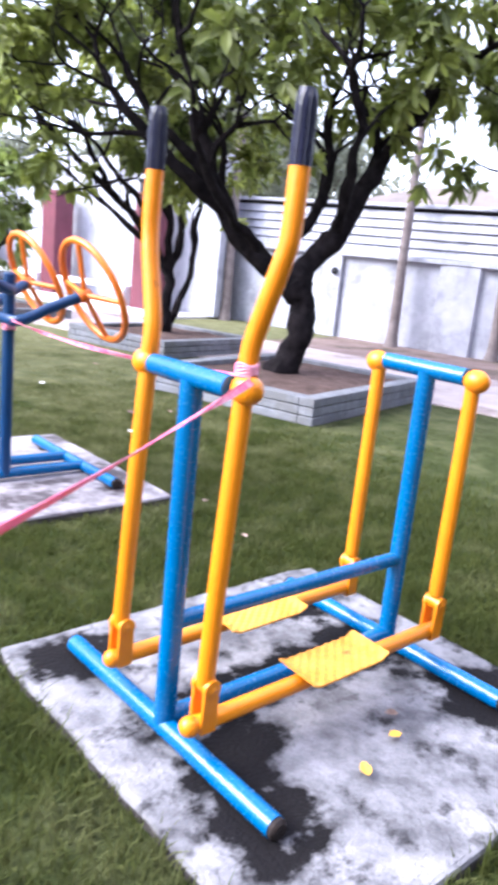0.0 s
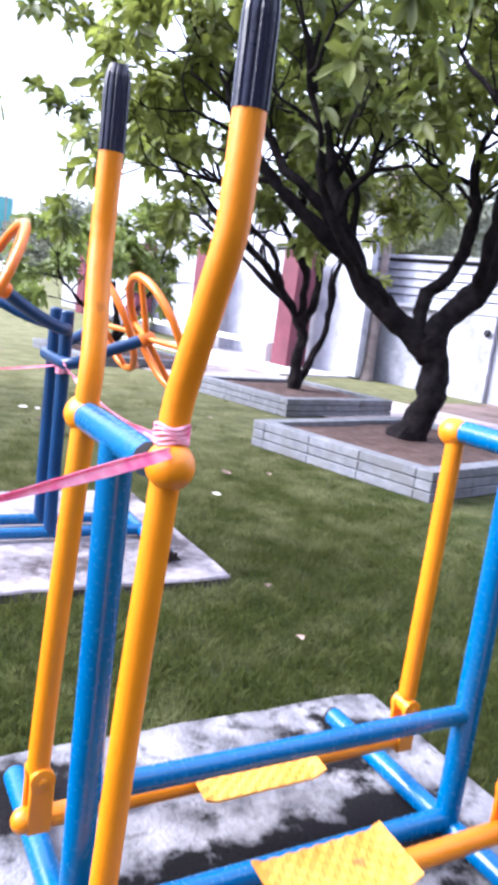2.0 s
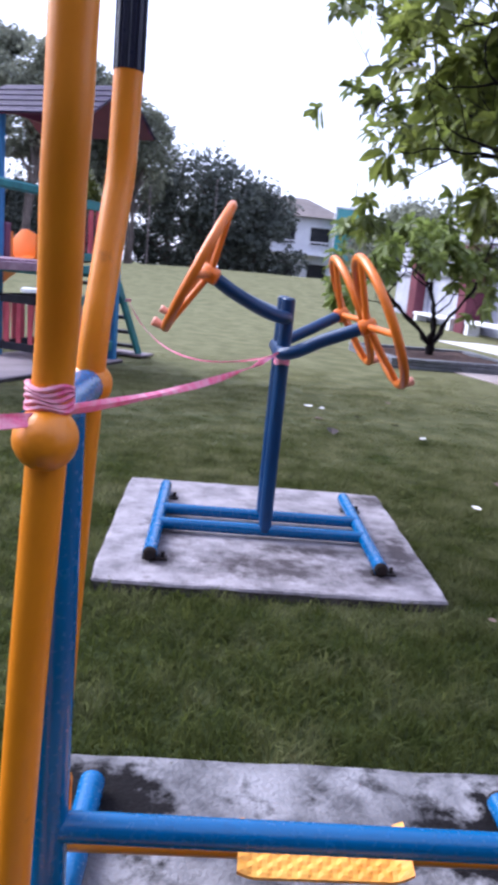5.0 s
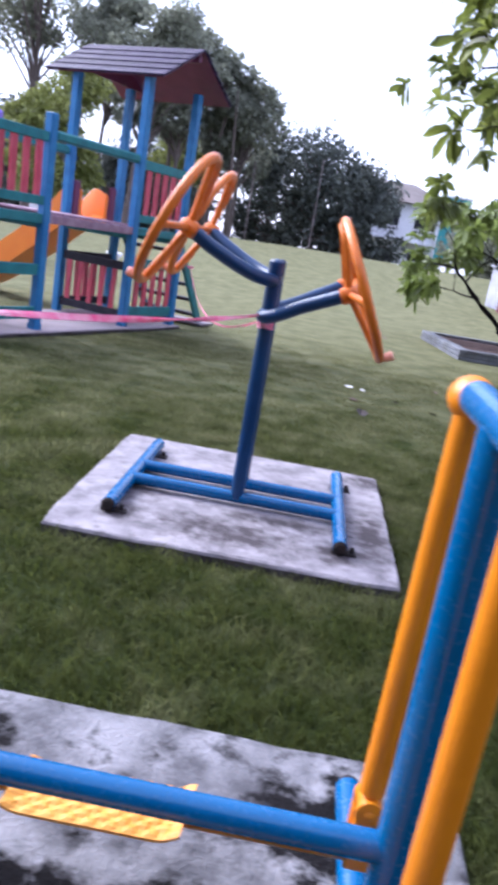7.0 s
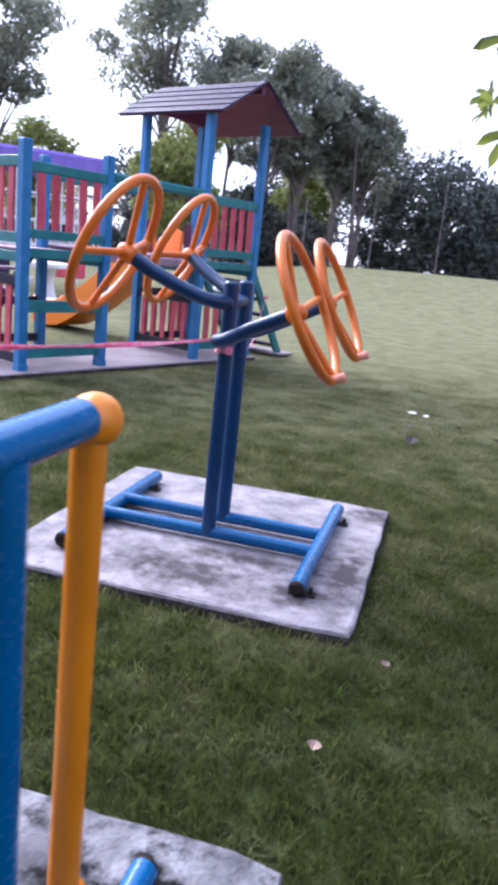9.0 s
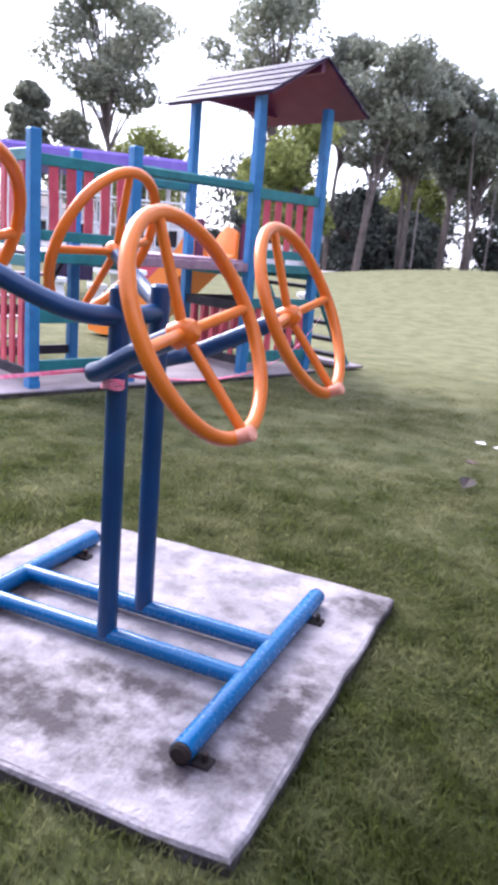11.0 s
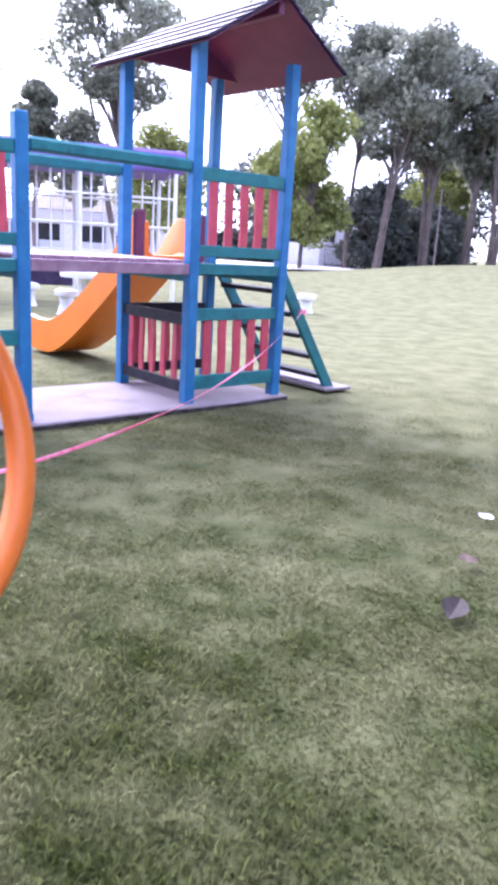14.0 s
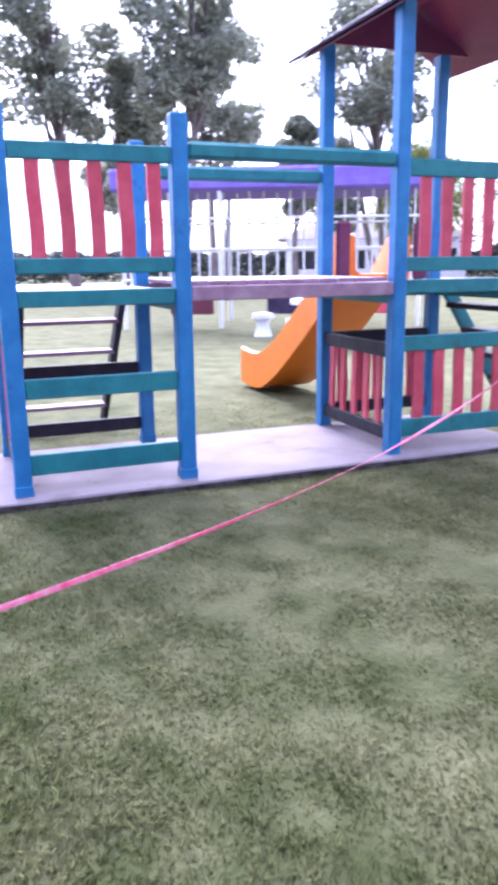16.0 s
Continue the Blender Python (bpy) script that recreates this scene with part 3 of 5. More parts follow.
def build_tower():
    tw = new("play_tower")
    tw.empty_display_size = 0.1
    ang = math.degrees(math.atan2(TU.y, TU.x))
    tw.matrix_world = pose(TO.x, TO.y, TO.z, 0, 0, ang)
    tagged(tw, "blue and teal wooden play tower with purple roof and orange slide", "playground tower")
    # the local x runs along the front, the local y to the back
    uA, uB, uC, uD, depth, s = 0.0, 0.966, 2.404, 3.382, 1.02, 0.095
    for u in (uA, uB):
        for n in (0, depth):
            b = plank(u - s / 2, u + s / 2, n - s / 2, n + s / 2, 0.045, 2.12, 0.008)
            p = part("post", b, WOOD_BLUE, tw)
            part("post_foot", plank(u - s / 2 - 0.004, u + s / 2 + 0.004, n - s / 2 - 0.004, n + s / 2 + 0.004, 0.046, 0.11, 0.004), WOOD_BLUE, p, "steel foot painted blue")
    for u in (uC, uD):
        for n in (0, depth):
            part("post", plank(u - s / 2, u + s / 2, n - s / 2, n + s / 2, 0.045, 2.83, 0.008), WOOD_BLUE, tw)
    h = s / 2

    def rail(u0, u1, n, z, t=0.095, d=0.045, m=WOOD_TEAL, axis=0, label=""):
        if axis == 0:
            part("rail", plank(u0, u1, n - d / 2, n + d / 2, z - t / 2, z + t / 2), m, tw, label)
        else:
            part("rail", plank(n - d / 2, n + d / 2, u0, u1, z - t / 2, z + t / 2), m, tw, label)

    # first platform: front rails
    f = -0.012
    for z, t in ((1.897, 0.09), (1.312, 0.085), (1.139, 0.09), (0.651, 0.11), (0.223, 0.12)):
        rail(uA + h, uB - h, f, z, t)
    for k in range(5):
        part("picket", picket(uA + 0.174 + 0.162 * k, 1.33, 1.87, 0, f, 0.078), WOOD_RED, tw)
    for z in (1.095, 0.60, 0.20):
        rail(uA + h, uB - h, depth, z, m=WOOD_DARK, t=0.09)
    for u in (uA, uB):
        rail(h, depth - h, u, 1.095, axis=1)
    rail(h, depth - h, uA, 1.93, axis=1)
    rail(h, depth - h, uA, 1.265, axis=1)
    for k in range(5):
        part("picket", picket(0.2 + 0.165 * k, 1.31, 1.885, 1, uA), WOOD_RED, tw)
    for k in range(5):
        part("picket", picket(0.2 + 0.165 * k, 0.2, 0.85, 1, uA), WOOD_RED, tw)
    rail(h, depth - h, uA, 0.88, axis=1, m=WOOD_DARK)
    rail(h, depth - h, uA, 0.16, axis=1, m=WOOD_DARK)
    for k in range(8):
        part("deck_board", plank(uA + h, uB - h, 0.03 + k * 0.125, 0.145 + k * 0.125, 1.145, 1.17, 0.004), WOOD_LILAC, tw)
    # bridge
    for n in (f, depth):
        part("bridge_beam", plank(uB + h, uC - h, n - 0.03, n + 0.03, 1.105, 1.190), WOOD_LILAC, tw, "faded mauve bridge beam")
        part("bridge_rail", plank(uB + h, uC - h, n - 0.035, n + 0.035, 1.88, 1.975, 0.02), WOOD_TEAL, tw)
    for k in range(11):
        u = uB + h + 0.008 + k * 0.121
        part("deck_board", plank(u, u + 0.110, 0.02, depth - 0.02, 1.192, 1.218, 0.004), WOOD_LILAC, tw)
    # second platform
    for z, t in ((1.885, 0.105), (1.297, 0.09), (1.155, 0.09), (0.788, 0.10), (0.223, 0.12)):
        rail(uC + h, uD - h, f, z, t)
    for k in range(5):
        part("picket", picket(uC + 0.185 + 0.163 * k, 1.33, 1.84, 0, f, 0.078), WOOD_RED, tw)
        part("picket", picket(uC + 0.178 + 0.163 * k, 0.26, 0.75, 0, f, 0.078), WOOD_RED, tw)
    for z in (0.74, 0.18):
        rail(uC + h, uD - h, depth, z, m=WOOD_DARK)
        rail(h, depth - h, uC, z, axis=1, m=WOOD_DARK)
    for k in range(5):
        part("picket", picket(uC + 0.16 + 0.16 * k, 0.22, 0.70, 0, depth), WOOD_RED, tw, "dark red picket in the shade")
        part("picket", picket(0.19 + 0.17 * k, 0.22, 0.70, 1, uC, 0.06), WOOD_RED, tw)
    for u in (uC, uD):
        rail(h, depth - h, u, 1.095, axis=1)
    rail(uC + h, uD - h, depth, 1.095)
    for k in range(8):
        part("deck_board", plank(uC + h, uD - h, 0.03 + k * 0.125, 0.145 + k * 0.125, 1.145, 1.17, 0.004), WOOD_LILAC, tw)
    for u in (uC + 0.09, uD - 0.20):
        b = plank(u, u + 0.13, depth - 0.02, depth + 0.02, 1.17, 1.62, 0.02)
        part("side_board", b, WOOD_PLUM, tw, "plum board beside the slide entrance")
    # roof: the ridge runs from front to back
    um, half, ridge, eave, n0, n1 = 3.02, 0.715, 3.225, 2.785, -0.26, 1.44
    roof = part("roof", plank(um - 0.03, um + 0.03, n0 + 0.05, n1 - 0.05, ridge - 0.13, ridge - 0.03), WOOD_PLUM, tw, "purple wooden gable roof")
    slope = math.atan2(ridge - eave, half)
    length = math.hypot(ridge - eave, half)
    for sgn in (-1, 1):
        rows = 10
        for k in range(rows):
            t0, t1 = k / rows, (k + 1) / rows + 0.03
            mid = (t0 + t1) / 2
            at = Vector((um + sgn * half * mid, (n0 + n1) / 2, ridge - (ridge - eave) * mid - 0.05 + 0.012 + (0.006 if k % 2 else 0)))
            b = box((length * (t1 - t0), n1 - n0, 0.02), at, Euler((0, sgn * (slope - 0.09), 0)).to_matrix(), 0.003)
            part("roof_plank", b, WOOD_PURPLE, roof)
        at = Vector((um + sgn * half * 0.5, (n0 + n1) / 2, (ridge + eave) / 2 - 0.05 - 0.012))
        part("roof_lining", box((length - 0.02, n1 - n0 - 0.04, 0.014), at, Euler((0, sgn * slope, 0)).to_matrix(), 0.002), WOOD_PLUM, roof, "plum painted roof lining")
    for n in (depth,):
        bm = bmesh.new()
        tri = [(um - 0.62, 2.84), (um + 0.62, 2.84), (um, ridge - 0.05)]
        a = [bm.verts.new((u, n - 0.014, z - 0.05)) for u, z in tri]
        c = [bm.verts.new((u, n + 0.014, z - 0.05)) for u, z in tri]
        bm.faces.new(a)
        bm.faces.new(c[::-1])
        for k in range(3):
            bm.faces.new((a[k], c[k], c[(k + 1) % 3], a[(k + 1) % 3]))
        bmesh.ops.recalc_face_normals(bm, faces=bm.faces[:])
        part("gable_board", bm, WOOD_PLUM, roof)
    # ladder at the end of the second platform
    for n in (0.04, depth - 0.1):
        b = box((1.36, 0.045, 0.11), (uD + h + 0.385, n, 0.52), Euler((0, math.atan2(1.08, 0.74), 0)).to_matrix(), 0.006)
        part("ladder_stringer", b, WOOD_TEAL, tw)
    for k in range(5):
        t = (k + 0.6) / 5.2
        part("ladder_step", plank(uD + 0.03 + 0.78 * t - 0.07, uD + 0.03 + 0.78 * t + 0.07, 0.06, depth - 0.12, 1.06 * (1 - t) + 0.01, 1.06 * (1 - t) + 0.055), WOOD_DARK, tw)
    part("ladder_pad", plank(uD + 0.62, uD + 0.98, -0.1, depth, 0.03, 0.06), SLAB_PINK, tw, "small concrete pad under the ladder")
    # steps behind the first platform
    for u in (uA + 0.14, uB - 0.14):
        b = box((0.045, 1.5, 0.10), (u, depth + 0.5, 0.52), Euler((-math.atan2(1.05, 1.0), 0, 0)).to_matrix(), 0.006)
        part("ladder_stringer", b, WOOD_DARK, tw)
    for k in range(4):
        t = (k + 0.7) / 4.4
        part("ladder_step", plank(uA + 0.15, uB - 0.15, depth + t - 0.07, depth + t + 0.07, 1.06 * (1 - t) + 0.02, 1.06 * (1 - t) + 0.05), WOOD_LILAC, tw, "pale worn ladder step")
    # slide from the back of the second platform
    bm = bmesh.new()
    prof = smooth_line([(depth - 0.02, 1.22, 0), (depth + 0.22, 1.19, 0), (depth + 0.7, 0.85, 0), (depth + 1.35, 0.42, 0), (depth + 1.8, 0.20, 0), (depth + 2.1, 0.16, 0), (depth + 2.4, 0.18, 0)], 5)
    mid_u = (uC + uD) / 2 - 0.02
    rows = []
    for p in prof:
        hh = 0.24 + 0.12 * max(0, 1 - abs(p.x - depth - 0.2) / 0.35)
        sec = [(-0.27, hh), (-0.24, hh + 0.015), (-0.225, hh - 0.01), (-0.215, 0.03), (-0.17, 0), (0.17, 0), (0.215, 0.03), (0.225, hh - 0.01), (0.24, hh + 0.015), (0.27, hh), (0.27, -0.12), (-0.27, -0.12)]
        rows.append([bm.verts.new((mid_u + a, p.x, p.y + c - 0.05)) for a, c in sec])
    for a, b in zip(rows, rows[1:]):
        for k in range(12):
            bm.faces.new((a[k], a[(k + 1) % 12], b[(k + 1) % 12], b[k]))
    bm.faces.new(rows[0])
    bm.faces.new(rows[-1][::-1])
    bmesh.ops.recalc_face_normals(bm, faces=bm.faces[:])
    part("slide", bm, SLIDE, tw, "orange moulded plastic slide", True)


# ---- planters and trees ----
PE, PR = Vector((-0.245, 0.969, 0)), Vector((0.969, 0.245, 0))


def build_planter(corner, along, across, height, label, wall=0.16, turn=14.2):
    """A low planter of coursed grey stone filled with soil. The corner is the near one."""
    c = Vector((*corner, 0))
    p = thing("planter", (c.x, c.y, 0), label, "planter", "stone planters", turn=turn)
    courses = 3
    ch = height / courses
    soil = box((across - 2 * wall + 0.02, along - 2 * wall + 0.02, height - 0.05), (across / 2, along / 2, (height - 0.05) / 2), bevel=0)
    bmesh.ops.subdivide_edges(soil, edges=[e for e in soil.edges], cuts=10, use_grid_fill=True)
    for v in soil.verts:
        if v.co.z > height - 0.07:
            v.co.z += 0.03 * noise.noise(v.co * 2.1) + 0.012 * noise.noise(v.co * 9)
    part("soil", soil, SOIL, p, "dry brown soil with leaf litter", True)
    shared = {}
    for k in range(courses):
        inset = 0.006 if k % 2 else 0.0
        for run, length, fixed in (("a", across, 0), ("a", across, along), ("b", along, 0), ("b", along, across)):
            n = max(2, round(length / 0.62))
            L = (length - (2 * wall if run == "b" else 0)) / n
            for q in range(n):
                if (run, round(L, 3), k) not in shared:
                    size = (L - 0.004, wall - inset, ch - 0.008) if run == "a" else (wall - inset, L - 0.004, ch - 0.008)
                    ob = part("stone", box(size, bevel=0.006), STONE, p)
                    shared[(run, round(L, 3), k)] = ob
                else:
                    ob = shared[(run, round(L, 3), k)].copy()
                    scene.collection.objects.link(ob)
                t = (q + 0.5) * L
                if run == "a":
                    ob.location = (t, wall / 2 if fixed == 0 else along - wall / 2, (k + 0.5) * ch)
                else:
                    ob.location = (wall / 2 if fixed == 0 else across - wall / 2, wall + t, (k + 0.5) * ch)
    return p


def leaf_mesh(name, clusters, material, parent, length, width, per, seed, droop=0.3):
    """Clusters of long folded leaves at the tips of twigs; clusters: (place, direction)."""
    rng = np.random.default_rng(seed)
    verts, faces = [], []
    for at, way in clusters:
        at, way = np.array(at), np.array(way)
        o = np.cross(way, [0.3, 0.2, 1.0])
        o /= np.linalg.norm(o) + 1e-9
        q = np.cross(way, o)
        for k in range(per):
            a = 2.4 * k + rng.uniform(-0.3, 0.3)
            el = rng.uniform(-0.15, 0.95)
            d = np.cos(el) * (np.cos(a) * o + np.sin(a) * q) + np.sin(el) * way
            d /= np.linalg.norm(d)
            s = np.cross(d, way)
            s /= np.linalg.norm(s) + 1e-9
            up = np.cross(s, d)
            L, W = length * rng.uniform(0.6, 1.15), width * rng.uniform(0.75, 1.1)
            st = at - way * rng.uniform(0, 0.10)
            dr = np.array([0, 0, -1.0]) * droop * L
            i = len(verts)
            fold = up * W * 0.25
            m1, m2, tip = st + d * L * 0.42 + dr * 0.12, st + d * L * 0.78 + dr * 0.5, st + d * L + dr
            verts += [st, m1 - s * W * 0.4 + fold, m1, m1 + s * W * 0.4 + fold, m2 - s * W * 0.48 + fold, m2, m2 + s * W * 0.48 + fold, tip]
            faces += [(i, i + 2, i + 1), (i, i + 3, i + 2), (i + 1, i + 2, i + 5, i + 4), (i + 2, i + 3, i + 6, i + 5), (i + 4, i + 5, i + 7), (i + 5, i + 6, i + 7)]
    ob = arrays(name, [tuple(v) for v in verts], faces, material, parent)
    for f in ob.data.polygons:
        f.use_smooth = True
    return ob


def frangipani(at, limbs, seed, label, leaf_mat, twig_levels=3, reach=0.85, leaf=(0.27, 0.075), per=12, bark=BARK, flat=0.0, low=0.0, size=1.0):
    """limbs: lists of (x, y, z, radius), the first the trunk; twigs fork from them again and again, with leaves at the tips."""
    rng = random.Random(seed)
    tree = thing("frangipani_tree", at, label, "tree", "frangipani trees")
    wood = bmesh.new()
    clusters = []

    def grow(p, d, r, level, length):
        n = 4
        pts, rad = [Vector(p)], [r]
        cur, way = Vector(p), Vector(d).normalized()
        for k in range(n):
            way = (way + Vector((rng.gauss(0, 0.22), rng.gauss(0, 0.22), rng.gauss(0.05, 0.16)))).normalized()
            if cur.z < low:  # twigs turn up rather than trail low
                way = Vector((way.x * 0.7, way.y * 0.7, abs(way.z) + 0.35)).normalized()
            cur = cur + way * length / n
            pts.append(cur)
            rad.append(r * (1 - 0.4 * (k + 1) / n))
        tube(pts, rad, 6 if level else 5, wood, dome=0)
        if level <= 0:
            clusters.append((tuple(cur), tuple(way)))
            return
        for k in range(rng.choice((2, 2, 3))):
            o = way.orthogonal().normalized()
            o.rotate(Matrix.Rotation(rng.uniform(0, 6.28), 3, way))
            nd = (way + o * rng.uniform(0.5, 1.0) + Vector((0, 0, 0.12 - flat))).normalized()
            grow(cur, nd, rad[-1] * 0.85, level - 1, length * rng.uniform(0.62, 0.95))

    for i, limb in enumerate(limbs):
        pts = smooth_line([q[:3] for q in limb], 5)
        rad = []
        for k in range(len(pts)):
            t = k / 5
            a = min(int(t), len(limb) - 2)
            rad.append((limb[a][3] * (1 - (t - a)) + limb[a + 1][3] * (t - a)) * (1 + 0.22 * noise.noise(pts[k] * 4 + Vector((seed, i, 0)))))
        pts = [q + Vector((noise.noise(q * 3 + Vector((seed, 0, 0))), noise.noise(q * 3 + Vector((0, seed, 0))), 0.5 * noise.noise(q * 3 + Vector((0, 0, seed))))) * 0.07 for q in pts]
        bark_bm = tube(pts, rad, 14, None, dome=0.2)
        for v in bark_bm.verts:  # knots and ridges
            v.co += Vector((noise.noise(v.co * 11), noise.noise(v.co * 11 + Vector((9, 0, 0))), noise.noise(v.co * 11 + Vector((0, 9, 0))))) * 0.034
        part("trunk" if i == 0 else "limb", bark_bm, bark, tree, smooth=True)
        if i == 0 and len(limbs) > 1:
            continue
        m = len(pts)
        for k in range(m):
            if k == m - 1 or (k > m * 0.42 and k % 3 == 0):
                way = (pts[k] - pts[k - 1]).normalized()
                o = way.orthogonal().normalized()
                o.rotate(Matrix.Rotation(rng.uniform(0, 6.28), 3, way))
                end = k == m - 1
                for e in range(2 if end else 1):
                    o.rotate(Matrix.Rotation(2.1 + e, 3, way))
                    grow(pts[k], (way + o * (0.6 if end else 1.2)).normalized(), max(0.022, rad[k] * (0.8 if end else 0.55)), twig_levels, reach * rng.uniform(0.75, 1.1))
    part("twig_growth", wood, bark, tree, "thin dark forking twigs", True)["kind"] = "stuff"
    lv = leaf_mesh("leaves", clusters, leaf_mat, tree, leaf[0], leaf[1], per, seed)
    lv["kind"] = "stuff"
    tree.scale = (size, size, size)
    return tree


def far_tree(at, height, crown, trunk_r, seed, label, material, name="tree", lobes=14, leaves=5200, size=0.42, low=0.35, bark=BARK_FAR, wide=1.0, stems=1, lean_to=(0, 0)):
    """A tall tree: tapered trunk, limbs to each lobe, and a crown of many small leaf sprays with gaps."""
    rng = random.Random(seed)
    nr = np.random.default_rng(seed)
    tree = thing(name, at, label, "tree", "trees of the park edge")
    centres = []
    for k in range(lobes):
        a, q = rng.uniform(0, 6.28), math.sqrt(rng.random())
        z = height * (low + (0.96 - low) * (k + 0.5) / lobes)
        taper = math.sin(math.pi * min(0.98, max(0.08, (z / height - low) / (1 - low) * 0.8 + 0.16)))
        centres.append((Vector((crown * wide * q * taper * math.cos(a), crown * wide * q * taper * math.sin(a), z)) + Vector((lean_to[0], lean_to[1], 0)) * (z / height), crown * rng.uniform(0.26, 0.46)))
    bm = bmesh.new()
    lean = Vector((lean_to[0] / height + rng.gauss(0, 0.03), lean_to[1] / height + rng.gauss(0, 0.03), 1)) * height * 0.86
    for s in range(stems):
        off = Vector((rng.gauss(0, 0.3), rng.gauss(0, 0.3), 0)) * (s > 0)
        tip = lean + off * 5
        line = [off + Vector((0, 0, -0.1)), off + tip * 0.25 + Vector((rng.gauss(0, 0.15), rng.gauss(0, 0.15), 0)), tip * 0.6, tip]
        tube(smooth_line(line, 4), [trunk_r * (1 - 0.85 * k / 12) for k in range(13)], 8, bm, dome=0)
    part("trunk", bm, bark, tree, smooth=True)
    bl = bmesh.new()
    for c, r in centres:
        st = lean * min(0.9, max(0.18 + 0.5 * low, (c.z / height) * 0.75))
        mid = st.lerp(c, 0.5) + Vector((0, 0, 0.15 * r))
        tube([st, mid, c], [trunk_r * 0.42, trunk_r * 0.28, trunk_r * 0.1], 5, bl, dome=0)
    part("limb_growth", bl, bark, tree, smooth=True)["kind"] = "stuff"
    per = leaves // lobes
    V = []
    for c, r in centres:
        d = nr.normal(size=(per, 3))
        d /= np.linalg.norm(d, axis=1)[:, None]
        rad = r * nr.uniform(0.35, 1.08, per) ** 0.6
        rad *= 1 + 0.25 * np.sin(d[:, 0] * 7 + c.x) * np.sin(d[:, 2] * 6 + c.z)
        p = np.array(c) + d * rad[:, None] * np.array([1.0, 1.0, 0.72])
        e = nr.normal(size=(per, 3))
        e /= np.linalg.norm(e, axis=1)[:, None]
        g = np.cross(e, nr.normal(size=(per, 3)))
        g /= np.linalg.norm(g, axis=1)[:, None]
        sz = size * nr.uniform(0.45, 1.15, per)[:, None]
        V.append(np.stack([p - e * sz * 0.5, p + g * sz * 0.28 + e * sz * 0.05, p + e * sz * 0.55 - np.array([0, 0, 0.12]) * sz, p - g * sz * 0.28], 1))
    V = np.concatenate(V).reshape(-1, 3)
    n = len(V) // 4
    me = bpy.data.meshes.new("crown")
    me.vertices.add(len(V))
    me.vertices.foreach_set("co", V.reshape(-1))
    me.loops.add(len(V))
    me.loops.foreach_set("vertex_index", np.arange(len(V)))
    me.polygons.add(n)
    me.polygons.foreach_set("loop_start", np.arange(n) * 4)
    me.update(calc_edges=True)
    me.materials.append(material)
    cr = new("crown", me)
    cr.parent = tree
    cr["kind"] = "stuff"
    return tree


# ---- setting ----
build_ground()
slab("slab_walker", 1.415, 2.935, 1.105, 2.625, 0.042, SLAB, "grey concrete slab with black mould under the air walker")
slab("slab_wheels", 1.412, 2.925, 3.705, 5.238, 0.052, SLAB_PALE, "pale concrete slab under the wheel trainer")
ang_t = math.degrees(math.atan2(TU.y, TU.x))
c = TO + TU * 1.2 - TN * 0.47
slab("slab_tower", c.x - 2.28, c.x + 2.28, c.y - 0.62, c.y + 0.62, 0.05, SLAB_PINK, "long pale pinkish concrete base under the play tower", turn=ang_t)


def wall_strip(name, a0, a1, r0, r1, z, material, label, category="path"):
    """A flat strip in the planters' directions from the point (8, 8)."""
    o = Vector((8, 8, 0))
    q = [o + PE * a + PR * r for a, r in ((a0, r0), (a0, r1), (a1, r1), (a1, r0))]
    bm = bmesh.new()
    lo = [bm.verts.new((p.x, p.y, -0.06)) for p in q]
    hi = [bm.verts.new((p.x, p.y, z)) for p in q]
    bm.faces.new(hi)
    for k in range(4):
        bm.faces.new((lo[k], lo[(k + 1) % 4], hi[(k + 1) % 4], hi[k]))
    bmesh.ops.recalc_face_normals(bm, faces=bm.faces[:])
    return tagged(link_mesh(name, bm, material), label, category, kind="structure")


wall_strip("bare_earth", -14, 2.0, 2.1, 4.95, 0.012, EARTH, "reddish bare earth strewn with leaves before the wall", "ground")
wall_strip("path", -14, 22, -0.95, 2.1, 0.02, PATHM, "pinkish concrete footpath beside the planters")
wall_strip("pavement", 5.0, 17, 2.104, 4.9, 0.06, PAVE, "pale paved terrace beside the pillars", "pavement")

# rear white wall with louvres
def build_rear_wall():
    o = Vector((8, 8, 0)) + PR * 4.9
    turn = math.degrees(math.atan2(PE.y, PE.x))
    wl = new("wall_east")
    wl.matrix_world = pose(o.x, o.y, 0, 0, 0, turn)
    tagged(wl, "long weathered white masonry wall with louvred top", "wall", kind="structure")
    # local x runs along the wall, local y away to the park side
    L, cx = 32.0, 3.0
    part("wall_body", box((L, 0.25, 1.66), (cx, -0.128, 0.83), bevel=0), WALL, wl)
    part("ledge", box((L, 0.34, 0.09), (cx, -0.06, 1.705), bevel=0.01), WALL, wl, "white ledge with dark streaks")
    for k in range(11):
        x = 2.48 - 14.5 + 2.9 * k
        part("pier", box((0.78, 0.09, 1.657), (x, 0.046, 0.8285), bevel=0.008), WALL, wl)
    # solid dark sheet whose colour stands in for shade between the louvres
    part("louvre_shade_sheet", box((L, 0.12, 0.92), (cx, -0.24, 2.21), bevel=0), DARK, wl, "dark sheet painted as the shade behind the louvres")
    for k in range(5):
        b = box((L, 0.035, 0.158), (cx, -0.12, 1.835 + 0.172 * k), Euler((0.28, 0, 0)).to_matrix(), 0.004)
        part("louvre_board", b, WALL, wl)
    part("coping", box((L, 0.30, 0.07), (cx, -0.17, 2.705), bevel=0.01), WALL, wl)
    for x in (2.22, 2.22 - 5.8, 2.22 + 5.8):
        part("wall_lamp", ball(0.075, (x, 0.13, 1.34), squash=(1, 0.6, 1)), DARK, wl, "small dark round wall lamp", True)


